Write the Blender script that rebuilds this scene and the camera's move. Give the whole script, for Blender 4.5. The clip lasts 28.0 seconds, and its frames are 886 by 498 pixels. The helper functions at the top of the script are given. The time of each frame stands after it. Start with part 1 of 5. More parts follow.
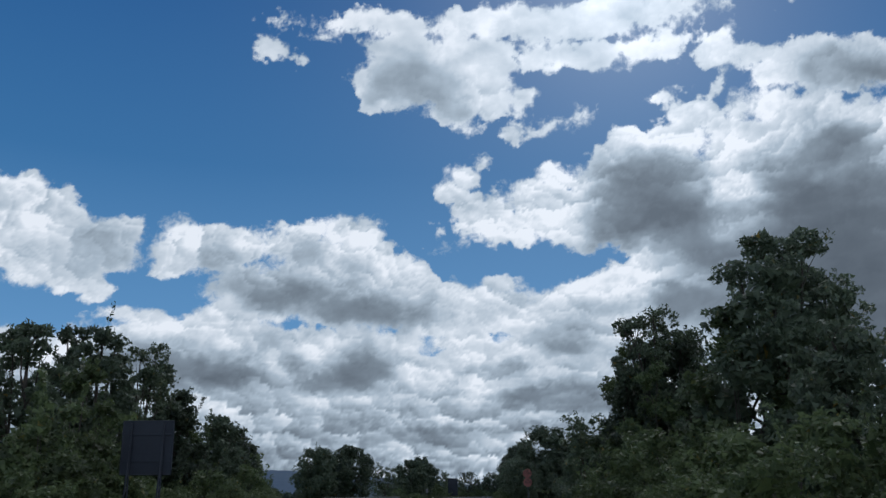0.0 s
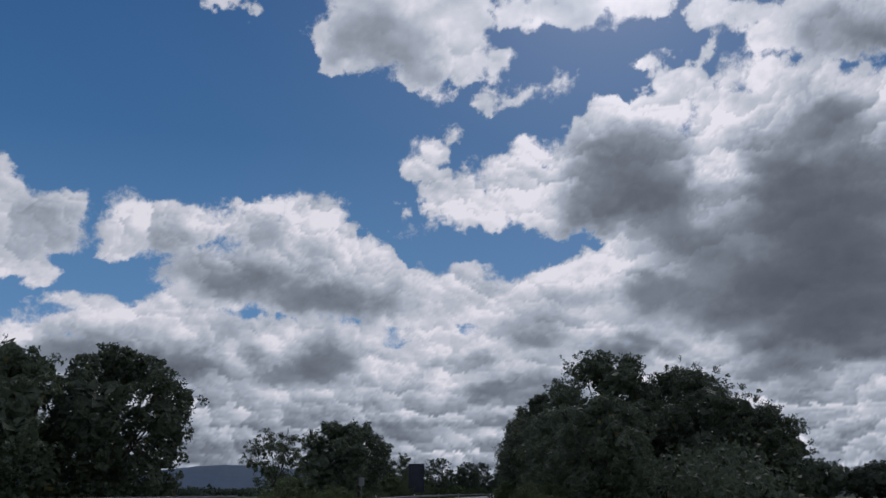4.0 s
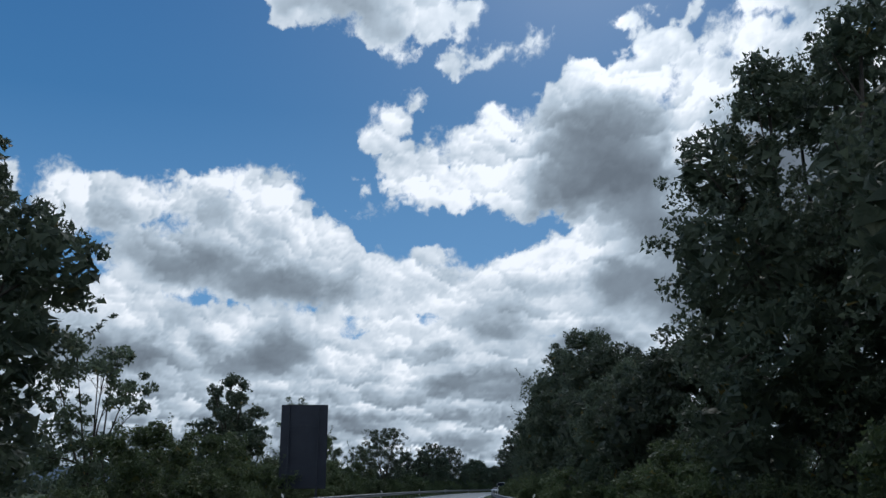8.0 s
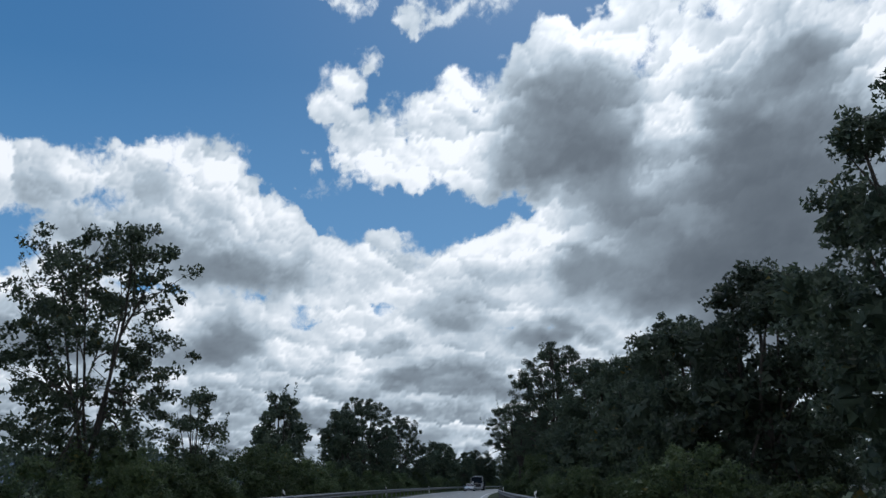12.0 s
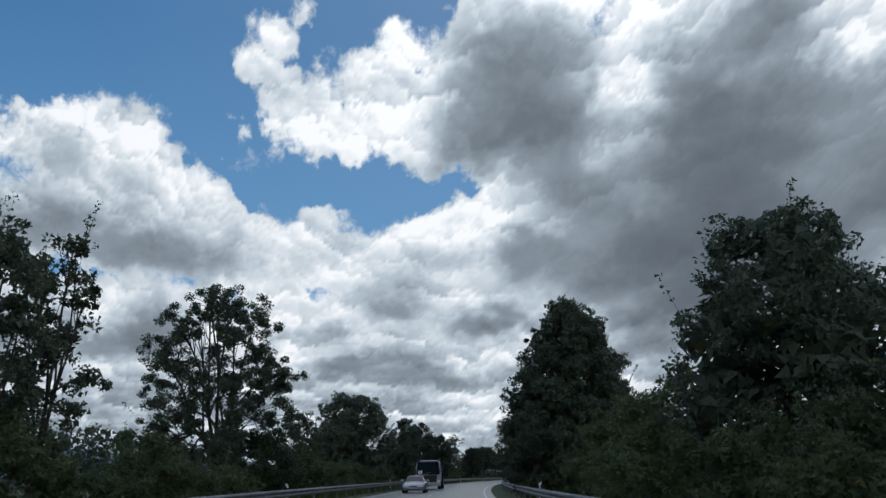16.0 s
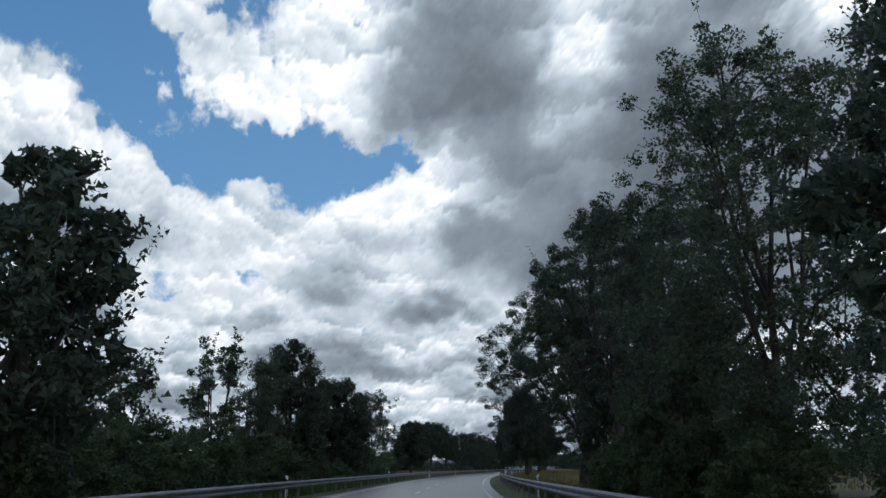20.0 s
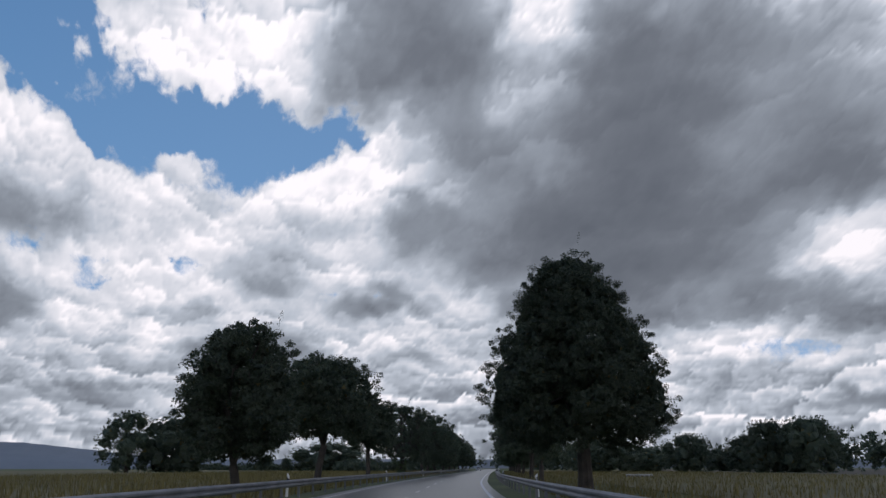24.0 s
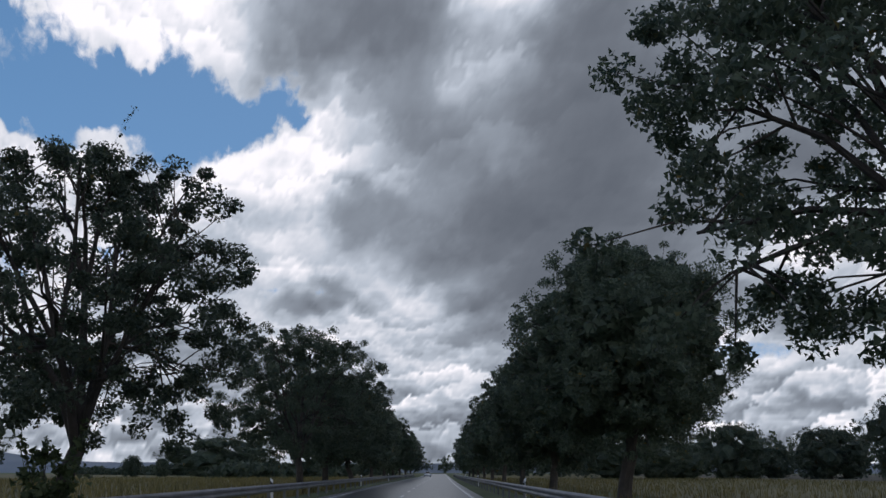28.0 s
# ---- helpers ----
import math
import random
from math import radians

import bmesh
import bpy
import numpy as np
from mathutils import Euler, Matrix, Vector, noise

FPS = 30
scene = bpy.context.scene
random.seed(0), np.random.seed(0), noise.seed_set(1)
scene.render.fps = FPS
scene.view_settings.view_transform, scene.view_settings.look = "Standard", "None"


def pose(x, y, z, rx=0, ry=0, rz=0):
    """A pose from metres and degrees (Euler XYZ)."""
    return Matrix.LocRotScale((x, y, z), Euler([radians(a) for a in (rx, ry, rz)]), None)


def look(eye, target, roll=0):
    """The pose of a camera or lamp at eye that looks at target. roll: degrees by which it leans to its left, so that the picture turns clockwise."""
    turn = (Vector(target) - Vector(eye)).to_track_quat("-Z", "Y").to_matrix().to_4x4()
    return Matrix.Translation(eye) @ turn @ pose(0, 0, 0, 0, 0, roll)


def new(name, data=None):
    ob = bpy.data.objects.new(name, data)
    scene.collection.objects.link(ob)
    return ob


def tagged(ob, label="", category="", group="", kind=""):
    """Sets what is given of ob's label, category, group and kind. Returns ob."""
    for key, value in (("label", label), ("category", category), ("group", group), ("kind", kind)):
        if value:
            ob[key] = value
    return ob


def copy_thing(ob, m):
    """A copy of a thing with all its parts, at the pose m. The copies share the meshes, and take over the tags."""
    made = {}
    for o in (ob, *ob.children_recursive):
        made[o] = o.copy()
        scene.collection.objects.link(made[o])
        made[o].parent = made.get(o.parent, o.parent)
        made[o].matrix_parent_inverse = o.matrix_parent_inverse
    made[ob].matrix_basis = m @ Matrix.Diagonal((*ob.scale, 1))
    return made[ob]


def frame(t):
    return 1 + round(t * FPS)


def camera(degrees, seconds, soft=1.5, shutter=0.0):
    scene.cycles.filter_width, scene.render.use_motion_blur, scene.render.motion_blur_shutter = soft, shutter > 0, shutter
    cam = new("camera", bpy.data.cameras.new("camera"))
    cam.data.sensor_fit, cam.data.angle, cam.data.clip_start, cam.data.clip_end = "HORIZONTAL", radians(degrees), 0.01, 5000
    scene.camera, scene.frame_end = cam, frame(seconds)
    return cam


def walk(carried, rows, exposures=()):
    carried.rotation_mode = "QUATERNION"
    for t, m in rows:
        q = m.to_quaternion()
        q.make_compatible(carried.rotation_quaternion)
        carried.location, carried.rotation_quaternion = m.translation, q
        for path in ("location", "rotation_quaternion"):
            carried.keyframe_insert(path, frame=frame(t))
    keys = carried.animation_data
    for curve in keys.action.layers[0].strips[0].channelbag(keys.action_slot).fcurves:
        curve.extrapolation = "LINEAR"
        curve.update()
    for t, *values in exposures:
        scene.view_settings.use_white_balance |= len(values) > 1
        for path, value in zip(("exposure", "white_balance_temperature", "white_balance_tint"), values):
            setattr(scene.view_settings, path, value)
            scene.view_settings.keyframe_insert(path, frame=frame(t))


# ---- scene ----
cam = camera(52.0, 28.0)
PATH = [  # seconds, x, y, yaw, pitch, roll
    (0.0, 0.00, 0.00, 0.00, 15.19, 0.22),
    (0.5, -0.07, 12.00, -0.32, 15.17, 0.21),
    (1.0, -0.09, 24.00, -0.57, 15.14, 0.18),
    (1.5, -0.05, 36.00, -0.79, 15.13, 0.16),
    (2.0, 0.04, 48.00, -1.09, 15.11, 0.14),
    (2.5, 0.19, 60.00, -1.38, 15.10, 0.10),
    (3.0, 0.40, 72.00, -1.64, 15.10, 0.07),
    (3.5, 0.67, 83.99, -1.97, 15.03, 0.05),
    (4.5, 1.38, 107.98, -2.41, 14.97, 0.05),
    (5.5, 2.26, 131.97, -2.85, 14.91, 0.04),
    (6.0, 2.80, 143.95, -3.29, 14.87, 0.01),
    (6.5, 3.42, 155.94, -3.69, 14.83, -0.03),
    (7.0, 4.13, 167.92, -4.09, 14.75, -0.07),
    (7.5, 4.91, 179.89, -4.45, 14.75, -0.10),
    (8.0, 5.77, 191.86, -4.82, 14.72, -0.11),
    (8.5, 6.71, 203.82, -5.19, 14.66, -0.12),
    (9.0, 7.73, 215.78, -5.56, 14.64, -0.14),
    (9.5, 8.83, 227.73, -5.93, 14.66, -0.18),
    (10.0, 9.99, 239.67, -6.26, 14.64, -0.20),
    (10.5, 11.23, 251.61, -6.59, 14.60, -0.19),
    (11.0, 12.54, 263.54, -7.01, 14.59, -0.14),
    (11.5, 13.93, 275.46, -7.30, 14.54, -0.12),
    (12.0, 15.38, 287.37, -7.64, 14.51, -0.08),
    (12.5, 16.92, 299.27, -8.13, 14.50, 0.03),
    (13.5, 20.27, 323.04, -8.94, 14.35, 0.11),
    (14.5, 23.95, 346.75, -9.75, 14.20, 0.18),
    (15.0, 25.94, 358.58, -10.38, 14.18, 0.27),
    (15.5, 28.05, 370.40, -10.90, 14.15, 0.38),
    (16.0, 30.26, 382.19, -11.40, 14.04, 0.42),
    (16.5, 32.58, 393.97, -11.95, 13.92, 0.48),
    (17.0, 35.01, 405.72, -12.46, 13.84, 0.47),
    (17.5, 37.55, 417.45, -13.00, 13.77, 0.41),
    (18.0, 40.19, 429.15, -13.48, 13.70, 0.37),
    (18.5, 42.93, 440.83, -13.93, 13.68, 0.32),
    (19.0, 45.76, 452.50, -14.38, 13.63, 0.31),
    (19.5, 48.68, 464.14, -14.84, 13.59, 0.32),
    (20.0, 51.70, 475.75, -15.33, 13.57, 0.33),
    (20.5, 54.81, 487.34, -15.80, 13.53, 0.33),
    (21.0, 58.02, 498.90, -16.29, 13.48, 0.34),
    (21.5, 61.34, 510.43, -16.80, 13.46, 0.32),
    (22.0, 64.75, 521.94, -17.33, 13.38, 0.29),
    (22.5, 68.28, 533.41, -17.92, 13.47, 0.16),
    (23.5, 75.60, 556.27, -18.59, 13.51, 0.08),
    (24.5, 83.17, 579.04, -19.25, 13.55, 0.01),
    (25.0, 87.09, 590.38, -19.89, 13.55, -0.05),
    (25.5, 91.11, 601.68, -20.35, 13.59, -0.06),
    (26.0, 95.22, 612.96, -20.72, 13.66, -0.09),
    (26.5, 99.40, 624.21, -21.04, 13.71, -0.09),
    (27.0, 103.63, 635.44, -21.32, 13.77, -0.11),
    (27.5, 107.93, 646.64, -21.68, 13.81, -0.10),
    (28.0, 112.32, 657.81, -22.29, 13.80, -0.05),
]
EYE = 1.25
EXPOSURE = [(0.0, -0.05, 5980, 10), (1.4, -0.05, 5980, 10), (2.0, -0.36, 6350, 21), (3.5, -0.36, 6350, 21), (5.5, 0.08, 6030, 10), (9.0, 0.1, 6050, 10), (12.0, 0.12, 6150, 10), (15.0, 0.12, 6350, 10), (18.0, 0.17, 6300, 10), (20.0, 0.22, 6300, 10), (22.0, 0.28, 6350, 10), (24.5, 0.13, 6600, 20), (25.2, 0.13, 6600, 20), (26.0, 0.26, 6450, 15), (27.0, 0.12, 6650, 18), (28.0, 0.16, 6500, 18)]
walk(cam, [(t, pose(x, y, EYE, 90 + p, r, w)) for t, x, y, w, p, r in PATH], EXPOSURE)

# ---- sky light and sun ----
SUN_EL, SUN_AZ = 48.0, 16.0
world = bpy.data.worlds.new("world")
scene.world = world
world.use_nodes = True
wn = world.node_tree.nodes
sky = wn.new("ShaderNodeTexSky")
sky.sky_type, sky.sun_disc = "NISHITA", False
sky.sun_elevation, sky.sun_rotation = radians(SUN_EL), radians(SUN_AZ)
wn["Background"].inputs[1].default_value = 0.15
world.node_tree.links.new(sky.outputs[0], wn["Background"].inputs[0])
sun = new("sun", bpy.data.lights.new("sun", "SUN"))
sun.data.energy, sun.data.angle, sun.data.color = 0.8, radians(10.0), (1.0, 0.95, 0.87)
se, sa = radians(SUN_EL), radians(SUN_AZ)
sun.matrix_world = look((300 * math.sin(sa), 300 * math.cos(sa), 320), (0, 0, 320 - 300 * math.tan(se)))


# ---- materials ----
def mat(name):
    m = bpy.data.materials.new(name)
    m.use_nodes = True
    return m, m.node_tree, m.node_tree.nodes["Principled BSDF"]


def ramp(nt, source, stops):
    r = nt.nodes.new("ShaderNodeValToRGB")
    el = r.color_ramp.elements
    while len(el) < len(stops):
        el.new(0.5)
    for e, (p, c) in zip(el, stops):
        e.position, e.color = p, (*c, 1)
    nt.links.new(source, r.inputs[0])
    return r.outputs[0]


def surface(name, dark, light, scale=3.0, rough=0.7, metal=0.0, bump=0.2, fine=40.0, spec=0.4):
    """A weathered surface: two scales of variation in colour, roughness and relief."""
    m, nt, b = mat(name)
    co = nt.nodes.new("ShaderNodeTexCoord")
    big, small = nt.nodes.new("ShaderNodeTexNoise"), nt.nodes.new("ShaderNodeTexNoise")
    big.inputs["Scale"].default_value, big.inputs["Detail"].default_value = scale, 5
    small.inputs["Scale"].default_value, small.inputs["Detail"].default_value = fine, 3
    for n in (big, small):
        nt.links.new(co.outputs["Object"], n.inputs["Vector"])
    mix = nt.nodes.new("ShaderNodeMath")
    mix.operation = "MULTIPLY_ADD"
    mix.inputs[1].default_value = 0.35
    nt.links.new(small.outputs[0], mix.inputs[0])
    nt.links.new(big.outputs[0], mix.inputs[2])
    nt.links.new(ramp(nt, mix.outputs[0], [(0.42, dark), (0.9, light)]), b.inputs["Base Color"])
    b.inputs["Roughness"].default_value, b.inputs["Metallic"].default_value = rough, metal
    b.inputs["Specular IOR Level"].default_value = spec
    bp = nt.nodes.new("ShaderNodeBump")
    bp.inputs["Strength"].default_value, bp.inputs["Distance"].default_value = bump, 0.02
    nt.links.new(small.outputs[0], bp.inputs["Height"])
    nt.links.new(bp.outputs[0], b.inputs["Normal"])
    return m


def leaf_material(name, dark, light, turned):
    m, nt, b = mat(name)
    geo, info = nt.nodes.new("ShaderNodeNewGeometry"), nt.nodes.new("ShaderNodeObjectInfo")
    col = ramp(nt, geo.outputs["Random Per Island"], [(0.0, dark), (0.7, light), (0.985, light), (1.0, turned)])
    hsv = nt.nodes.new("ShaderNodeHueSaturation")
    rng = nt.nodes.new("ShaderNodeMapRange")
    rng.inputs["To Min"].default_value, rng.inputs["To Max"].default_value = 0.7, 1.25
    nt.links.new(info.outputs["Random"], rng.inputs["Value"])
    nt.links.new(rng.outputs[0], hsv.inputs["Value"])
    nt.links.new(col, hsv.inputs["Color"])
    # sprays within a clump: broken light and shade at leaf size
    co, spray, bp = nt.nodes.new("ShaderNodeTexCoord"), nt.nodes.new("ShaderNodeTexNoise"), nt.nodes.new("ShaderNodeBump")
    spray.inputs["Scale"].default_value, spray.inputs["Detail"].default_value = 7.0, 3
    nt.links.new(co.outputs["Object"], spray.inputs["Vector"])
    bp.inputs["Strength"].default_value, bp.inputs["Distance"].default_value = 0.6, 0.1
    nt.links.new(spray.outputs[0], bp.inputs["Height"])
    nt.links.new(bp.outputs[0], b.inputs["Normal"])
    nt.links.new(hsv.outputs[0], b.inputs["Base Color"])
    b.inputs["Roughness"].default_value = 0.55
    b.inputs["Specular IOR Level"].default_value = 0.3
    tr, mx = nt.nodes.new("ShaderNodeBsdfTranslucent"), nt.nodes.new("ShaderNodeMixShader")
    mx.inputs[0].default_value = 0.4
    nt.links.new(hsv.outputs[0], tr.inputs[0])
    nt.links.new(b.outputs[0], mx.inputs[1])
    nt.links.new(tr.outputs[0], mx.inputs[2])
    nt.links.new(mx.outputs[0], nt.nodes["Material Output"].inputs[0])
    return m


LEAF = leaf_material("maple_leaf", (0.056, 0.076, 0.052), (0.086, 0.114, 0.074), (0.16, 0.12, 0.03))
LEAF_PALE = leaf_material("ash_leaf", (0.064, 0.086, 0.056), (0.100, 0.132, 0.080), (0.20, 0.16, 0.05))
LEAF_BUSH = leaf_material("shrub_leaf", (0.056, 0.080, 0.038), (0.096, 0.130, 0.056), (0.18, 0.15, 0.04))
BARK = surface("bark", (0.028, 0.025, 0.021), (0.08, 0.068, 0.058), 2.0, 0.9, 0, 0.8, 30)
ASPHALT = surface("asphalt", (0.042, 0.042, 0.042), (0.078, 0.077, 0.075), 0.35, 0.30, 0, 0.2, 60, 0.5)
PAINT = surface("road_paint", (0.5, 0.5, 0.48), (0.8, 0.8, 0.78), 2.0, 0.55, 0, 0.1, 50)
ZINC = surface("galvanised_steel", (0.10, 0.105, 0.11), (0.22, 0.225, 0.23), 1.2, 0.55, 0.4, 0.08, 25)
PLASTIC = surface("white_plastic", (0.62, 0.63, 0.62), (0.8, 0.8, 0.78), 4, 0.5, 0, 0.05, 40)
BLACK = surface("black_plastic", (0.012, 0.012, 0.013), (0.03, 0.03, 0.03), 5, 0.55, 0, 0.1, 40)
PANEL = surface("sign_back_paint", (0.012, 0.016, 0.027), (0.026, 0.032, 0.047), 1.0, 0.55, 0.2, 0.08, 20)
SIGN_RED = surface("dull_red_sign", (0.14, 0.048, 0.045), (0.21, 0.078, 0.068), 3.0, 0.5, 0, 0.05, 30)
GRASS = surface("grass_ground", (0.03, 0.045, 0.012), (0.09, 0.11, 0.035), 0.08, 0.95, 0, 0.6, 3)
FIELD = surface("dry_field", (0.08, 0.072, 0.026), (0.14, 0.12, 0.045), 0.05, 0.95, 0, 0.6, 2.5)
EARTH = surface("brown_field", (0.05, 0.042, 0.03), (0.10, 0.085, 0.055), 0.05, 0.95, 0, 0.6, 2.5)
# aerial haze is mixed into the far woodland's blue-grey base colour
HILL = surface("haze_blue_woodland", (0.095, 0.125, 0.175), (0.125, 0.16, 0.21), 0.006, 1.0, 0, 0.0, 0.04)
STONE = surface("tower_stone", (0.1, 0.11, 0.13), (0.16, 0.17, 0.19), 0.2, 0.9, 0, 0.1, 2)


# ---- mesh helpers ----
def mesh_from(name, verts, faces, material):
    me = bpy.data.meshes.new(name)
    me.from_pydata(verts, [], faces)
    me.materials.append(material)
    return me


def part(name, bm, material, parent, label=""):
    me = bpy.data.meshes.new(name)
    bm.to_mesh(me)
    bm.free()
    me.materials.append(material)
    ob = new(name, me)
    ob.parent = parent
    return tagged(ob, label)


def hold(name, m, label, category, group="", kind=""):
    ob = new(name)
    ob.matrix_basis = m
    return tagged(ob, label, category, group, kind)


def box(bm, x0, x1, y0, y1, z0, z1, bevel=0.0, taper=(1, 1)):
    cx, cy = (x0 + x1) / 2, (y0 + y1) / 2
    r = bmesh.ops.create_cube(bm, size=1)
    for v in r["verts"]:
        up = v.co.z > 0
        fx, fy = taper if up else (1, 1)
        v.co = Vector((cx + v.co.x * (x1 - x0) * fx, cy + v.co.y * (y1 - y0) * fy, z1 if up else z0))
    if bevel:
        edges = list({e for v in r["verts"] for e in v.link_edges})
        bmesh.ops.bevel(bm, geom=edges, offset=bevel, segments=2, profile=0.6, affect="EDGES")
    return bm


def boxed(*dims, bevel=0.0, taper=(1, 1)):
    return box(bmesh.new(), *dims, bevel=bevel, taper=taper)


def rod(bm, a, b, ra, rb=None, sides=8):
    a, b = Vector(a), Vector(b)
    m = Matrix.Translation((a + b) / 2) @ (b - a).to_track_quat("Z", "Y").to_matrix().to_4x4()
    bmesh.ops.create_cone(bm, cap_ends=True, segments=sides, radius1=ra, radius2=ra if rb is None else rb, depth=(b - a).length, matrix=m)
    return bm


# ---- the road's line ----
HEADING = [0.5, -0.07, -0.59, -1.14, -1.69, -2.13, -2.79, -3.59, -4.32, -5.06, -5.76, -6.51, -7.14, -8.03, -8.85, -9.88, -10.9, -11.96, -12.98, -13.88, -14.83, -15.79, -16.83, -17.75, -18.42, -19.39, -20.22, -20.82, -21.79, -21.79] + [-21.9, -22.0, -22.1, -22.2, -22.3]  # degrees, every 24 m along the lane
STEP = np.arange(-160.0, 1500.0, 1.0)
TURN = np.radians(np.interp(STEP, 24.0 * np.arange(len(HEADING)), HEADING))
LINE_X = np.concatenate(([0], np.cumsum(-np.sin(TURN))[:-1]))
LINE_Y = np.concatenate(([0], np.cumsum(np.cos(TURN))[:-1]))
LINE_X -= np.interp(0, STEP, LINE_X)
LINE_Y -= np.interp(0, STEP, LINE_Y)


def at(s, side):
    """The place s metres along the camera's lane and side metres to its right, and the heading there."""
    h = float(np.interp(s, STEP, TURN))
    return float(np.interp(s, STEP, LINE_X)) + side * math.cos(h), float(np.interp(s, STEP, LINE_Y)) + side * math.sin(h), math.degrees(h)


def by_road(s, side, z=0.0, turn=0.0):
    x, y, h = at(s, side)
    return pose(x, y, z, 0, 0, h + turn)


def strip(name, s0, s1, a, b, z, material, step=4.0, label="", category="", kind="structure", thick=0.05):
    """A band along the road from side a to side b, with thickness."""
    n = max(1, round((s1 - s0) / step))
    verts, faces = [], []
    for i in range(n + 1):
        s = s0 + (s1 - s0) * i / n
        for side, h in ((a, z - thick), (a, z), (b, z), (b, z - thick)):
            x, y, _ = at(s, side)
            verts.append((x, y, h))
    for i in range(n):
        k = 4 * i
        faces += [(k + j, k + j + 1, k + j + 5, k + j + 4) for j in range(3)]
    faces += [(0, 3, 2, 1), (4 * n, 4 * n + 1, 4 * n + 2, 4 * n + 3)]
    ob = new(name, mesh_from(name, verts, faces, material))
    return tagged(ob, label, category, kind=kind)


# ---- clouds: bearing, elevation, half width, half height in degrees from a point by the bridge ----
COVER, GREY, LIGHT = {}, {}, {}
COVER["left_cloud"] = [
    (24.6, 16.6, 1.06, 1.44), (22.5, 15.2, 2.42, 1.79), (23.7, 14.0, 1.81, 1.93), (21.3, 16.1, 1.2, 1.05), (22.3, 12.3, 0.86, 0.91),
    (26.4, 14.9, 2.03, 2.52), (25.7, 17.0, 1.78, 1.9), (27.6, 16.4, 2.29, 2.8),
]
COVER["tower_cloud"] = [
    (16.3, 16.1, 2.02, 1.15), (15.9, 15.2, 2.02, 1.53), (17.4, 14.8, 1.59, 1.28), (14.9, 15.0, 2.55, 1.44), (13.2, 15.6, 1.73, 1.1),
    (10.9, 15.9, 1.41, 1.11), (9.0, 16.3, 1.8, 1.12), (6.8, 16.9, 1.75, 1.06), (5.3, 16.9, 1.25, 1.06), (4.2, 15.3, 1.54, 1.42),
    (2.6, 14.1, 1.53, 1.42), (1.3, 12.5, 1.45, 1.6), (0.5, 11.1, 2.53, 1.42), (7.1, 14.1, 4.3, 2.46), (11.3, 13.2, 3.13, 1.73),
    (5.6, 12.1, 4.65, 1.76), (11.9, 11.7, 2.06, 1.38), (14.9, 12.4, 0.67, 0.48),
]
COVER["left_bank"] = [
    (19.6, 9.9, 2.67, 1.38), (21.5, 9.4, 1.53, 1.17), (16.6, 9.7, 2.93, 1.34), (13.7, 10.6, 2.36, 1.37), (11.7, 9.6, 2.05, 1.03),
    (9.3, 9.0, 3.11, 1.56), (5.8, 9.1, 3.18, 1.57), (2.9, 8.8, 2.14, 1.4), (23.4, 7.7, 2.35, 1.27), (14.6, 8.1, 6.57, 2.02),
    (7.1, 7.3, 6.93, 2.07),
]
COVER["right_bank"] = [
    (-0.8, 12.3, 1.46, 1.14), (-2.8, 12.5, 1.82, 1.0), (-4.6, 12.6, 1.64, 0.92), (-6.6, 12.2, 1.81, 0.99), (-8.6, 12.4, 1.8, 1.06),
    (-11.0, 13.0, 1.42, 1.19), (-12.3, 14.6, 1.42, 1.4), (-1.4, 11.3, 2.17, 1.06), (-5.7, 11.3, 4.68, 1.77), (-10.7, 11.1, 4.24, 2.45),
    (-1.4, 8.5, 3.22, 2.11), (-6.4, 8.4, 4.26, 2.1),
]
COVER["great_cloud"] = [
    (-2.7, 21.6, 0.53, 0.49), (-1.7, 20.8, 0.76, 0.78), (-0.9, 19.8, 0.98, 0.85), (-1.7, 18.8, 1.13, 1.06), (-2.1, 17.5, 1.19, 1.0),
    (-3.8, 18.2, 1.72, 1.28), (-5.6, 16.9, 1.33, 0.92), (-5.9, 18.9, 1.68, 1.06), (-8.3, 20.6, 1.42, 1.05), (-9.8, 20.2, 1.19, 1.05),
    (-10.3, 18.7, 2.2, 1.75), (-7.4, 18.5, 2.6, 1.94), (-3.6, 17.3, 1.86, 1.42), (-8.8, 17.3, 2.94, 1.62), (-11.9, 20.9, 1.66, 1.32),
    (-13.6, 22.0, 1.76, 1.37), (-14.9, 22.6, 1.45, 1.09), (-16.6, 22.5, 1.43, 1.35), (-17.3, 23.9, 1.08, 0.94), (-19.2, 23.5, 1.41, 0.93),
]
COVER["great_cloud_on"] = [
    (-20.8, 23.7, 1.56, 0.99), (-22.7, 23.7, 1.42, 0.98), (-24.3, 23.0, 1.32, 0.97), (-26.0, 23.4, 1.45, 0.89), (-21.3, 21.8, 3.74, 1.66),
    (-27.9, 22.1, 1.86, 1.42), (-15.7, 18.2, 5.64, 3.79), (-20.7, 16.1, 5.97, 5.71), (-25.7, 16.6, 4.99, 6.16), (-30.4, 17.5, 4.64, 5.6),
    (-18.7, 11.5, 7.62, 4.07), (-26.4, 9.6, 7.73, 4.16), (-14.4, 13.4, 3.84, 3.12),
]
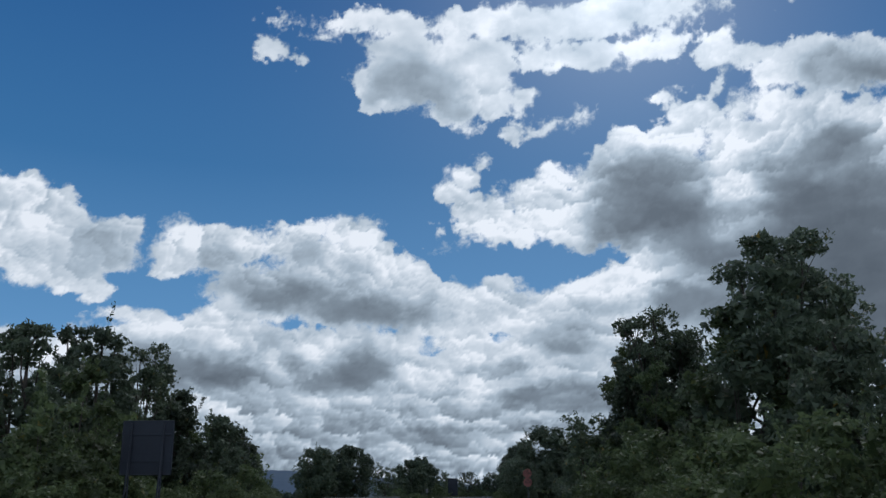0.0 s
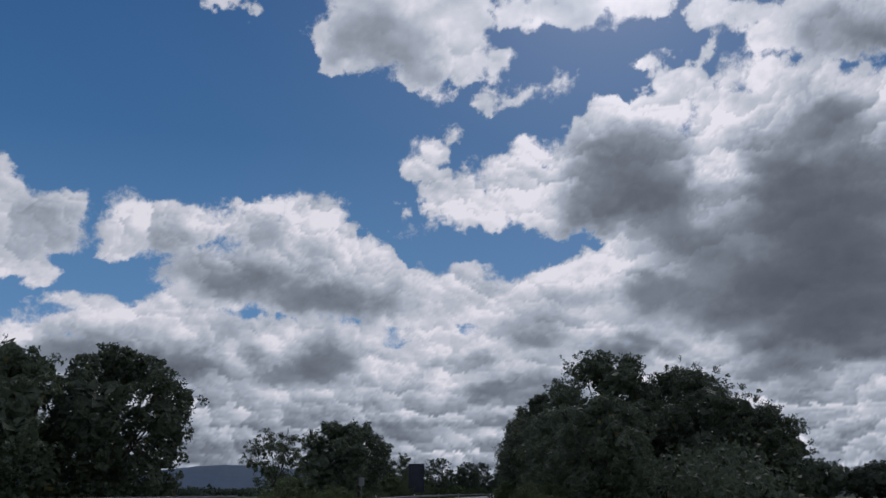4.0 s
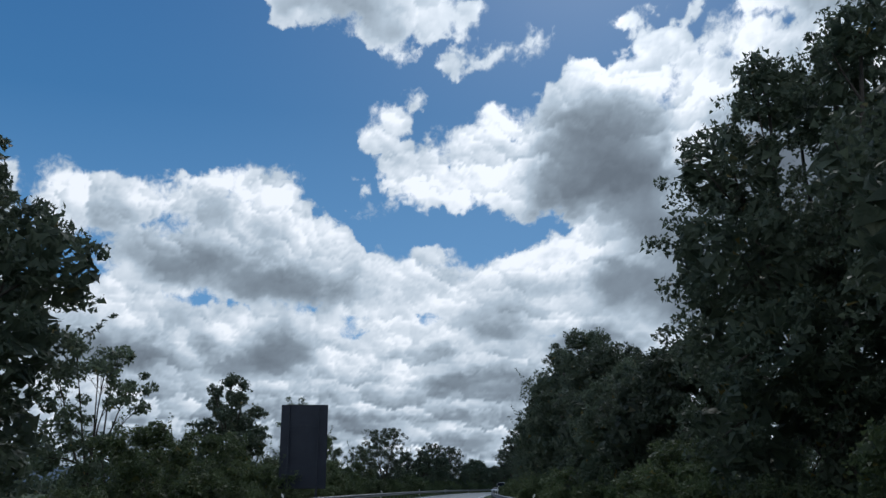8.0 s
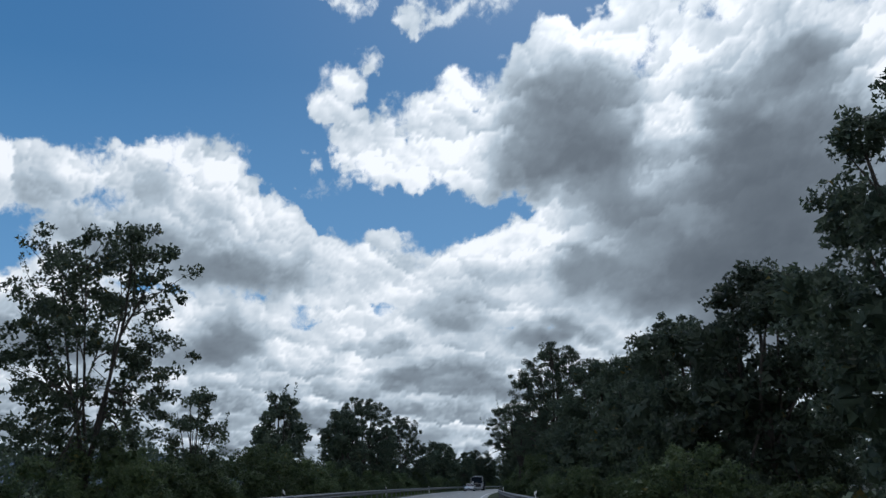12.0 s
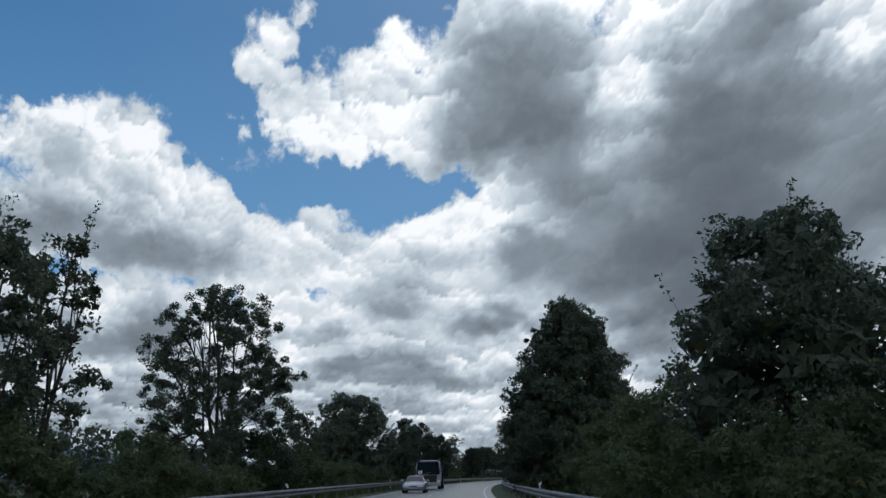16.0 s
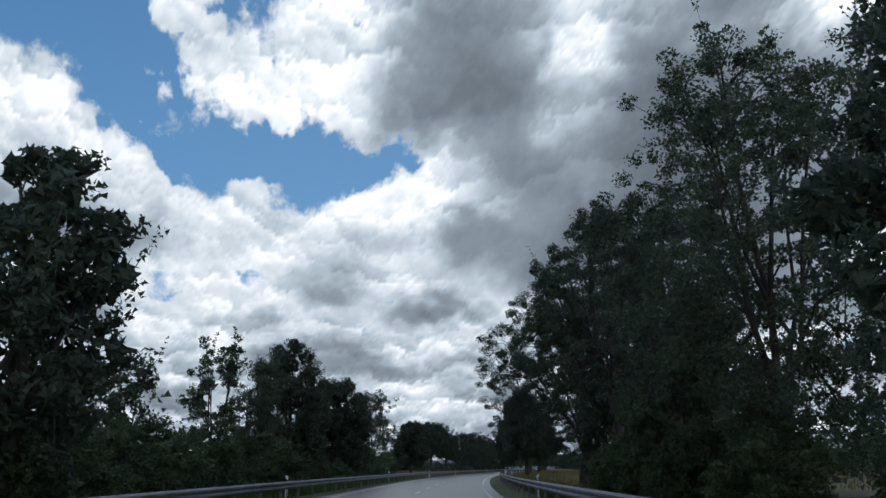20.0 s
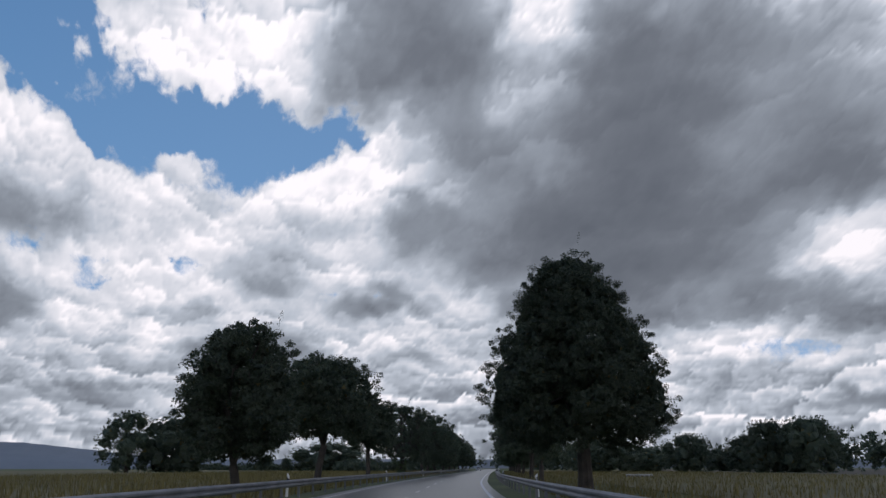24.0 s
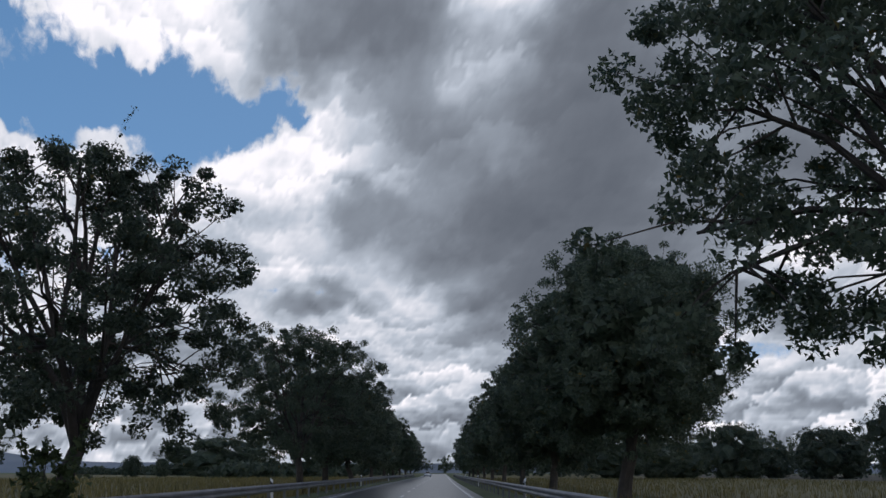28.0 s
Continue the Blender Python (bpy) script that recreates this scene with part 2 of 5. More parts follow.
COVER["high_cloud"] = [
    (4.1, 27.2, 2.52, 2.03), (1.4, 27.8, 3.52, 2.37), (2.6, 29.3, 3.15, 1.34), (-1.4, 28.2, 2.75, 2.37), (-0.8, 25.6, 2.14, 1.55),
    (-1.4, 24.3, 1.0, 0.63), (-3.3, 26.5, 1.95, 1.54), (-4.1, 28.8, 1.97, 1.51), (-6.9, 29.3, 1.97, 1.07), (-9.2, 29.0, 1.75, 1.0),
    (-11.4, 28.8, 1.73, 1.13), (-13.9, 28.9, 1.89, 0.99), (-16.1, 28.8, 1.49, 0.81), (-19.7, 27.9, 1.61, 1.29), (-21.8, 27.0, 1.39, 1.03),
    (-23.4, 26.1, 1.69, 1.44), (-26.2, 26.3, 2.61, 1.72), (-29.3, 25.5, 2.47, 1.83), (-5.6, 25.7, 1.16, 0.69), (-7.0, 31.1, 15.5, 1.31),
]
COVER["scraps"] = [
    (-5.0, 23.9, 0.69, 0.35), (-6.4, 24.1, 0.61, 0.35), (-10.0, 24.7, 0.53, 0.31), (-8.5, 24.3, 0.61, 0.28), (-16.0, 25.8, 0.59, 0.47),
    (-16.9, 26.2, 0.44, 0.26), (-18.6, 25.3, 0.71, 0.53), (-19.6, 26.1, 0.5, 0.52), (0.4, 16.8, 0.48, 0.46), (0.9, 17.4, 0.3, 0.28),
    (-1.4, 15.7, 0.74, 0.29), (12.2, 28.7, 1.12, 0.59), (-3.8, 19.8, 0.45, 0.64), (-24.3, 24.4, 0.53, 0.38), (-21.0, 24.8, 0.49, 0.26),
]
COVER["late_sheet"] = [
    (-23.3, 17.5, 12.94, 2.9), (-30.4, 12.7, 10.86, 4.42), (-33.9, 16.4, 7.42, 3.72), (-18.9, 14.1, 5.63, 3.8), (-26.1, 8.9, 11.85, 2.4),
    (-37.6, 7.4, 7.89, 1.65), (-40.3, 13.1, 7.24, 6.33),
]
HOLES = [
    (-9.6, 14.7, 1.16, 0.56), (-11.2, 14.9, 0.57, 0.42), (0.8, 9.0, 0.43, 0.18), (23.4, 10.0, 2.08, 0.29), (-35.8, 5.9, 1.89, 0.45),
    (-1.4, 16.8, 0.45, 0.36), (20.0, 13.5, 0.64, 1.49),
]
GREY["tower_grey"] = [
    (5.6, 11.7, 3.93, 1.27, 0.62), (10.6, 12.8, 2.97, 1.39, 0.56), (8.9, 14.8, 1.28, 1.26, 0.3), (3.4, 12.8, 1.81, 1.06, 0.3),
    (14.8, 14.1, 2.03, 0.62, 0.18), (6.7, 13.4, 1.08, 0.56, 0.2), (22.7, 14.6, 3.07, 2.27, 0.28), (14.9, 14.6, 3.73, 1.37, 0.22),
    (19.0, 9.2, 3.78, 0.86, 0.18), (2.3, 11.1, 2.16, 0.71, 0.35),
]
GREY["bank_grey"] = [
    (16.6, 7.7, 3.54, 1.13, 0.62), (13.3, 7.5, 2.0, 1.02, 0.55), (4.9, 7.7, 2.32, 1.39, 0.62), (7.8, 6.6, 2.76, 0.76, 0.45),
    (9.6, 8.3, 1.03, 0.83, 0.3), (20.1, 8.2, 1.86, 0.85, 0.35), (22.1, 7.1, 2.09, 0.77, 0.3), (10.7, 9.8, 1.72, 0.69, 0.25),
    (-1.4, 7.8, 1.43, 0.7, 0.2), (22.9, 5.5, 1.47, 1.26, 0.45), (20.7, 5.3, 1.81, 0.64, 0.3), (-5.3, 6.0, 2.11, 0.76, 0.5),
    (-4.2, 7.8, 1.42, 0.7, 0.3), (-8.2, 9.5, 2.13, 1.19, 0.4), (-12.0, 8.5, 2.08, 0.97, 0.45), (0.7, 3.6, 3.84, 0.62, 0.4),
    (-2.8, 9.5, 1.44, 0.64, 0.2), (-8.1, 6.3, 2.1, 0.69, 0.3),
]
GREY["great_grey"] = [
    (-13.2, 18.7, 3.25, 2.43, 0.62), (-15.7, 18.2, 3.18, 2.58, 0.6), (-11.7, 16.7, 2.53, 1.75, 0.5), (-17.3, 15.7, 3.78, 2.06, 0.55),
    (-23.0, 18.9, 1.97, 2.31, 0.5), (-26.4, 20.4, 2.52, 1.93, 0.6), (-14.6, 11.7, 2.07, 1.38, 0.35), (-24.8, 14.0, 4.06, 5.23, 0.72),
    (-20.4, 12.0, 4.25, 2.02, 0.6), (-25.8, 9.6, 3.31, 1.29, 0.55), (-18.2, 10.1, 3.98, 1.36, 0.5), (-10.3, 17.5, 1.83, 1.76, 0.2),
    (-16.6, 21.1, 1.78, 0.95, 0.2), (-22.4, 22.8, 1.69, 0.39, 0.15),
]
GREY["high_grey"] = [
    (1.4, 27.3, 3.12, 1.87, 0.38), (4.1, 26.7, 1.55, 1.23, 0.2), (-0.6, 25.4, 1.55, 1.03, 0.25), (-27.1, 25.8, 2.57, 1.4, 0.45),
    (-29.9, 24.9, 1.83, 1.53, 0.5), (-4.9, 28.1, 1.57, 1.01, 0.15),
]
GREY["late_grey"] = [
    (-25.4, 15.4, 4.6, 2.19, 0.6), (-30.7, 12.1, 5.24, 2.7, 0.71), (-24.6, 11.8, 4.61, 1.84, 0.59), (-28.8, 9.6, 5.83, 1.24, 0.63),
    (-18.9, 14.1, 2.82, 1.26, 0.42), (-15.8, 11.9, 2.34, 1.15, 0.42), (-27.8, 7.8, 5.92, 1.0, 0.5), (-34.1, 14.9, 3.05, 2.18, 0.46),
    (-34.8, 8.6, 4.21, 1.04, 0.5), (-18.6, 10.0, 2.11, 0.74, 0.34), (-14.6, 8.4, 2.46, 0.66, 0.5), (-21.1, 8.4, 1.85, 0.61, 0.46),
    (-9.8, 5.5, 2.1, 0.66, 0.34), (-7.9, 8.9, 1.48, 0.6, 0.29), (-24.7, 18.0, 2.07, 1.06, 0.42), (-30.6, 18.2, 2.97, 1.04, 0.34),
    (-36.8, 13.4, 2.03, 1.25, 0.5),
]
GREY["end_grey"] = [
    (-31.6, 16.2, 4.69, 2.26, 0.5), (-27.7, 17.9, 2.94, 0.96, 0.35), (-36.2, 13.3, 3.02, 1.59, 0.4), (-27.3, 13.1, 3.26, 1.64, 0.3),
    (-38.4, 7.4, 2.36, 1.36, 0.3),
]
GREY["late_low_grey"] = [
    (-13.8, 8.7, 1.72, 0.98, 0.46), (-16.2, 17.3, 2.82, 0.86, 0.42), (-10.3, 16.1, 1.4, 0.75, 0.17), (-23.6, 8.4, 3.53, 1.29, 0.46),
    (-16.0, 5.5, 1.74, 0.52, 0.29), (-22.4, 6.7, 2.35, 0.87, 0.38), (-7.2, 2.8, 2.4, 0.49, 0.29), (-38.8, 3.2, 1.54, 0.43, 0.34),
    (-36.1, 2.6, 1.59, 0.38, 0.29), (-20.7, 3.3, 1.74, 0.4, 0.21), (-39.1, 7.5, 3.9, 0.82, 0.46), (-13.4, 17.2, 1.86, 0.71, 0.29),
    (-5.0, 3.9, 2.08, 0.43, 0.25),
]
LIGHT["lights"] = [
    (6.8, 17.5, 1.83, 0.56, 0.15), (4.9, 15.3, 1.09, 1.06, 0.2), (2.3, 13.8, 1.1, 1.42, 0.2), (-5.1, 18.7, 2.99, 1.77, 0.15),
    (-8.5, 20.7, 1.5, 0.91, 0.15), (-14.8, 22.6, 2.18, 0.82, 0.15), (-17.4, 24.1, 0.93, 0.8, 0.2), (-19.2, 17.9, 1.23, 1.36, 0.4),
    (-20.0, 19.2, 1.02, 1.01, 0.3), (-24.7, 22.0, 1.63, 0.52, 0.25), (-6.5, 13.4, 5.8, 0.92, 0.15), (-12.3, 13.9, 1.77, 1.75, 0.3),
    (-11.0, 9.0, 1.05, 0.56, 0.3), (-16.1, 8.9, 2.02, 0.61, 0.35), (19.4, 10.4, 2.84, 0.73, 0.15), (-23.8, 7.8, 2.15, 0.52, 0.3),
    (8.8, 14.1, 0.71, 0.77, 0.3),
]
LIGHT["late_lights"] = [
    (-19.4, 18.7, 1.43, 0.77, 0.7), (-20.2, 19.3, 1.03, 0.66, 0.5), (-12.8, 14.9, 1.1, 1.01, 0.35), (-16.8, 9.8, 1.81, 0.75, 0.35),
    (-18.3, 8.5, 1.11, 0.54, 0.4), (-36.1, 10.1, 1.62, 0.62, 0.5), (-37.1, 10.7, 1.32, 0.6, 0.5), (-34.9, 9.6, 1.1, 0.34, 0.4),
    (-24.5, 7.9, 1.21, 0.42, 0.35), (-30.6, 5.3, 4.57, 0.53, 0.35), (-20.4, 14.5, 1.68, 0.41, 0.2), (-22.0, 14.1, 0.84, 0.84, 0.2),
    (-12.8, 10.7, 2.07, 0.72, 0.2), (-24.9, 19.0, 0.41, 0.34, 0.3), (-36.4, 5.1, 2.4, 0.45, 0.4), (-12.2, 7.0, 2.14, 0.48, 0.25),
]
LIGHT["end_lights"] = [
    (-19.7, 18.0, 1.05, 0.3, 0.6), (-15.6, 10.0, 3.09, 0.66, 0.3), (-18.8, 8.4, 1.47, 0.61, 0.35), (-20.7, 5.8, 2.05, 1.16, 0.25),
    (-21.2, 13.9, 1.3, 0.43, 0.2), (-39.5, 5.3, 2.05, 0.55, 0.35), (-36.3, 4.8, 1.87, 0.56, 0.35), (-6.5, 5.8, 2.41, 0.66, 0.2),
]
CLOUD_BASE, SKY_REACH = 470.0, 3300.0  # the clouds' height, and how far off the lowest ones stand
SKY_FROM = Vector((0.4, 72.0, 1.25))


def grain(x, y, seed):
    """Smooth noise from -1 to 1 over the plane."""
    xi, yi = np.floor(x).astype(np.int64), np.floor(y).astype(np.int64)
    u, v = x - xi, y - yi
    u, v = u * u * u * (u * (6 * u - 15) + 10), v * v * v * (v * (6 * v - 15) + 10)

    def corner(i, j):
        n = (i * 374761393 + j * 668265263 + seed * 974711) & 0x7FFFFFFF
        n = ((n ^ (n >> 13)) * 1274126177) & 0x7FFFFFFF
        return ((n ^ (n >> 16)) & 0xFFFF) / 32767.5 - 1

    top = corner(xi, yi) * (1 - u) + corner(xi + 1, yi) * u
    low = corner(xi, yi + 1) * (1 - u) + corner(xi + 1, yi + 1) * u
    return top * (1 - v) + low * v


def fractal(x, y, seed, octaves=4, gain=0.5):
    total, amp = 0, 1.0
    for k in range(octaves):
        total = total + amp * grain(x + 17.3 * k, y - 9.1 * k, seed + k)
        x, y, amp = 2.03 * x, 2.03 * y, amp * gain
    return total


def heads(x, y, seed):
    """Rounded cloud heads one unit apart: their height over a point, and the way the surface leans there."""
    xi, yi = np.floor(x), np.floor(y)
    best, gx, gy = np.full(x.shape, -9.0), np.zeros(x.shape), np.zeros(x.shape)
    for i in (-1, 0, 1):
        for j in (-1, 0, 1):
            cx, cy = xi + i, yi + j
            n = np.sin(cx * 127.1 + cy * 311.7 + seed) * 43758.5453
            m = np.sin(cx * 269.5 + cy * 183.3 + seed) * 28001.8384
            n, m = n - np.floor(n), m - np.floor(m)
            r = 0.62 + 0.34 * np.abs(n - m)
            dx, dy = x - cx - n, y - cy - m
            h = r * r - dx * dx - dy * dy
            up = h > best
            best = np.where(up, h, best)
            gx, gy = np.where(up, dx / r, gx), np.where(up, dy / r, gy)
    return np.sqrt(np.maximum(best, 0)), gx, gy


def puffs(x, y, rows, soft=0.25):
    """How many degrees a point lies inside the nearest of the puffs, negative outside."""
    total = np.full(x.shape, -9.0)
    for a, e, ra, re in rows:
        rho = np.hypot((x - a) / ra, (y - e) / re)
        d = (1 - rho) * min(ra, re)
        gap = np.maximum(soft - np.abs(total - d), 0) / soft
        total = np.maximum(total, d) + gap * gap * soft * 0.25
    return total


def blots(x, y, rows):
    """Soft-edged patches, laid over one another."""
    left = np.ones(x.shape)
    for a, e, ra, re, f in rows:
        left *= 1 - f * np.exp(-1.1 * (((x - a) / ra) ** 2 + ((y - e) / re) ** 2) ** 1.35)
    return 1 - left


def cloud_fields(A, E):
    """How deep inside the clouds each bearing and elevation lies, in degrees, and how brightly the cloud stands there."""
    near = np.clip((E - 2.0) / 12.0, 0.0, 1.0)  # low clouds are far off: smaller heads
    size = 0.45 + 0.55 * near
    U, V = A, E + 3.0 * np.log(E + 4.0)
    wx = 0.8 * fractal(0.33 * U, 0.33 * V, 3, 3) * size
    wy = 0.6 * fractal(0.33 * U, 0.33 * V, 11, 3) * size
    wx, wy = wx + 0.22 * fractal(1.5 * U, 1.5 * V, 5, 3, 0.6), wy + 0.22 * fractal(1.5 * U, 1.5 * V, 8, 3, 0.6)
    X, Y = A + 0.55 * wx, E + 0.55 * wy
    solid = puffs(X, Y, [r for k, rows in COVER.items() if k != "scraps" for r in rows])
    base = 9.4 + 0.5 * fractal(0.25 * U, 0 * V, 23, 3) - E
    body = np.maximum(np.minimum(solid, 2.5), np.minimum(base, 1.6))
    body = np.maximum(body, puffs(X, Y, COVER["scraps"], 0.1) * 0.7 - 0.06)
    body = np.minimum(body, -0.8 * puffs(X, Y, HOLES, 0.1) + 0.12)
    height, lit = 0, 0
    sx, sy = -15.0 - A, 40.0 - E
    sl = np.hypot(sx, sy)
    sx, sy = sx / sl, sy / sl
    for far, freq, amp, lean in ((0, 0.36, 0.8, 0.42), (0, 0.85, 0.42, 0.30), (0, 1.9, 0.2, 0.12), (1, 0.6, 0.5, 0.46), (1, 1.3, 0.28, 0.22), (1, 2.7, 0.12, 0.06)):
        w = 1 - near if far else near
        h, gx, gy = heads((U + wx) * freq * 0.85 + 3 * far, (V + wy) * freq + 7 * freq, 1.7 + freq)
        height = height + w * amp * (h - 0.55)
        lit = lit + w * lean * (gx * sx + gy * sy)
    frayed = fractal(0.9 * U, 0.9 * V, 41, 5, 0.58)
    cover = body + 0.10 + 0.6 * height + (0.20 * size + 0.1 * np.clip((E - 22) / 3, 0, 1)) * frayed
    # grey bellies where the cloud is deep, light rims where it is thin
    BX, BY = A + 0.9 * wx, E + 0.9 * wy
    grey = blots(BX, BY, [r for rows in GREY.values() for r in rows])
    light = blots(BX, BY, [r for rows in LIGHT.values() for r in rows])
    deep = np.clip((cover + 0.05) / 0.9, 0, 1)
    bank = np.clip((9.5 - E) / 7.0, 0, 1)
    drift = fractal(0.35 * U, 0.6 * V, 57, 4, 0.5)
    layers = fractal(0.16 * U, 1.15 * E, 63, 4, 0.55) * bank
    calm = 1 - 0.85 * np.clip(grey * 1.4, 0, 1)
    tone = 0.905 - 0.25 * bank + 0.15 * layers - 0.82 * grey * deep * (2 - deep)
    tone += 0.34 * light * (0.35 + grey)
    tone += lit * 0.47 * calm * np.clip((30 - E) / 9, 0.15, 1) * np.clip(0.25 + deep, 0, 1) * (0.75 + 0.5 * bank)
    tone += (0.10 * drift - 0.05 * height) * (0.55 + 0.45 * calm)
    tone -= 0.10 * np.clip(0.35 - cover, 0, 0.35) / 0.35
    # behind, out of view, evenly bright broken clouds added to fill the light
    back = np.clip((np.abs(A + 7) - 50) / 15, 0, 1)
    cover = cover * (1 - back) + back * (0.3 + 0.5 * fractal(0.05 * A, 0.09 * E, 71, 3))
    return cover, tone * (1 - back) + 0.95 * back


def cloud_material():
    m = bpy.data.materials.new("cloudy_sky")
    m.use_nodes = True
    nt = m.node_tree
    nt.nodes.clear()
    L = nt.links.new

    def math_(op, a, b=0.0, c=0.0):
        n = nt.nodes.new("ShaderNodeMath")
        n.operation = op
        for i, v in enumerate((a, b, c)):
            if hasattr(v, "is_linked"):
                L(v, n.inputs[i])
            else:
                n.inputs[i].default_value = v
        return n.outputs[0]

    def field(name):
        n = nt.nodes.new("ShaderNodeAttribute")
        n.attribute_name = name
        return n

    at_ = field("bearing").outputs["Vector"]
    wisp = nt.nodes.new("ShaderNodeTexNoise")
    wisp.inputs["Scale"].default_value, wisp.inputs["Detail"].default_value, wisp.inputs["Roughness"].default_value = 2.6, 5, 0.62
    wisp.inputs["Distortion"].default_value = 0.4
    L(at_, wisp.inputs["Vector"])
    fine = math_("SUBTRACT", wisp.outputs[0], 0.5)
    cov = nt.nodes.new("ShaderNodeMapRange")
    cov.interpolation_type = "SMOOTHSTEP"
    cov.inputs["From Min"].default_value, cov.inputs["From Max"].default_value = -0.12, 0.26
    # here crisp heads, there frayed veils
    veil = nt.nodes.new("ShaderNodeTexNoise")
    veil.inputs["Scale"].default_value, veil.inputs["Detail"].default_value = 0.3, 2
    L(at_, veil.inputs["Vector"])
    loose = nt.nodes.new("ShaderNodeMapRange")
    loose.interpolation_type = "SMOOTHSTEP"
    loose.inputs["From Min"].default_value, loose.inputs["From Max"].default_value = 0.42, 0.66
    loose.inputs["To Min"].default_value, loose.inputs["To Max"].default_value = 0.21, 0.75
    L(veil.outputs[0], loose.inputs["Value"])
    L(loose.outputs[0], cov.inputs["From Max"])
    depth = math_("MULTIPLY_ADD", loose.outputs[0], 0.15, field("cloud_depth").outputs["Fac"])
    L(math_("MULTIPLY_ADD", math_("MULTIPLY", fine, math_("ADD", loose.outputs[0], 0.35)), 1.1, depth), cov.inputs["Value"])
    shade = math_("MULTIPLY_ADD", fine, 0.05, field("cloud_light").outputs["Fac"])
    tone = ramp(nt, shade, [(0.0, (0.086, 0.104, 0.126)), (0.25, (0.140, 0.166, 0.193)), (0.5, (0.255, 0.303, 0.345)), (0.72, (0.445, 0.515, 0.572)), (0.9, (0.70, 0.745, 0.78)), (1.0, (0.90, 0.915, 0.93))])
    sep = nt.nodes.new("ShaderNodeSeparateXYZ")
    L(at_, sep.inputs[0])
    blue = ramp(nt, math_("MULTIPLY", sep.outputs[1], 1 / 34.0), [(0.0, (0.36, 0.52, 0.70)), (0.3, (0.125, 0.285, 0.50)), (0.62, (0.050, 0.165, 0.35)), (1.0, (0.026, 0.105, 0.275))])
    # the sky whitens towards the sun
    sx = nt.nodes.new("ShaderNodeVectorMath")
    sx.operation = "DISTANCE"
    sx.inputs[1].default_value = (-14.0, 36.0, 0.0)
    L(at_, sx.inputs[0])
    near = math_("POWER", 2.718, math_("MULTIPLY", sx.outputs["Value"], -0.12))

    def blend(f, a, b):
        n = nt.nodes.new("ShaderNodeMix")
        n.data_type = "RGBA"
        for k, v in ((0, f), (6, a), (7, b)):
            if hasattr(v, "is_linked"):
                L(v, n.inputs[k])
            else:
                n.inputs[k].default_value = v
        return n.outputs[2]

    open_sky = blend(math_("MULTIPLY", near, 0.55), blue, (0.75, 0.82, 0.9, 1))
    lit = nt.nodes.new("ShaderNodeVectorMath")
    lit.operation = "SCALE"
    L(tone, lit.inputs[0])
    L(math_("MULTIPLY_ADD", near, 0.55, 0.94), lit.inputs["Scale"])
    em = nt.nodes.new("ShaderNodeEmission")
    L(blend(cov.outputs[0], open_sky, lit.outputs[0]), em.inputs[0])
    L(em.outputs[0], nt.nodes.new("ShaderNodeOutputMaterial").inputs[0])
    m.cycles.emission_sampling = "NONE"
    return m


def cloudy_sky(az, el, label):
    A, E = np.meshgrid(az, el)
    cover, tone = cloud_fields(A, np.maximum(E, 0))
    ra, re = np.radians(A), np.radians(E)
    R = np.minimum(SKY_REACH, CLOUD_BASE / np.maximum(np.sin(re), 1e-3))
    co = np.stack((-np.sin(ra) * np.cos(re) * R, np.cos(ra) * np.cos(re) * R, np.sin(re) * R), -1).reshape(-1, 3) + np.array(SKY_FROM)
    w, h = len(az), len(el)
    k = (np.arange(h - 1)[:, None] * w + np.arange(w - 1)[None]).ravel()
    quads = np.stack((k, k + 1, k + 1 + w, k + w), 1).astype(np.int32)
    me = bpy.data.meshes.new("sky_backdrop")
    me.vertices.add(len(co))
    me.vertices.foreach_set("co", co.astype(np.float32).ravel())
    me.loops.add(quads.size)
    me.loops.foreach_set("vertex_index", quads.ravel())
    me.polygons.add(len(quads))
    me.polygons.foreach_set("loop_start", np.arange(0, quads.size, 4, dtype=np.int32))
    me.polygons.foreach_set("loop_total", np.full(len(quads), 4, dtype=np.int32))
    me.update(calc_edges=True)
    me.materials.append(CLOUDY)
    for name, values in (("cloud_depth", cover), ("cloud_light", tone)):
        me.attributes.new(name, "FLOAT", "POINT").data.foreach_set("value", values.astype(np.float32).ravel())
    spot = np.stack((A, E, 0 * A), -1)
    me.attributes.new("bearing", "FLOAT_VECTOR", "POINT").data.foreach_set("vector", spot.astype(np.float32).ravel())
    return tagged(new("sky_backdrop", me), label, "sky", kind="structure")


CLOUDY = cloud_material()
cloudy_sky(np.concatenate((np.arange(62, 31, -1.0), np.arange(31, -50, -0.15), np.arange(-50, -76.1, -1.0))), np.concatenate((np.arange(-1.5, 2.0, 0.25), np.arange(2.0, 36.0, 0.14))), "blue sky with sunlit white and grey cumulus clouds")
# added glowing sheet behind the camera, never in view: neutral fill for the foliage
cloudy_sky(np.arange(-76, -298.1, -1.5), np.arange(-1.5, 76, 1.5), "unseen broken white clouds behind, added as fill light")


# ---- ground, hills, road ----
def ground():
    n, verts, faces = 72, [], []
    rings = [0, 60, 140, 260, 420, 650, 1000, 1600, 2600, 3400]
    for r in rings:
        for i in range(n):
            a = 2 * math.pi * i / n
            verts.append((60 + r * math.cos(a), 380 + r * math.sin(a), -0.12))
    for k in range(len(rings) - 1):
        for i in range(n):
            j = (i + 1) % n
            faces.append((k * n + i, (k + 1) * n + i, (k + 1) * n + j, k * n + j))
    ob = new("ground", mesh_from("ground", verts, faces, GRASS))
    return tagged(ob, "rough green roadside grass reaching the horizon", "ground", kind="structure")


ground()


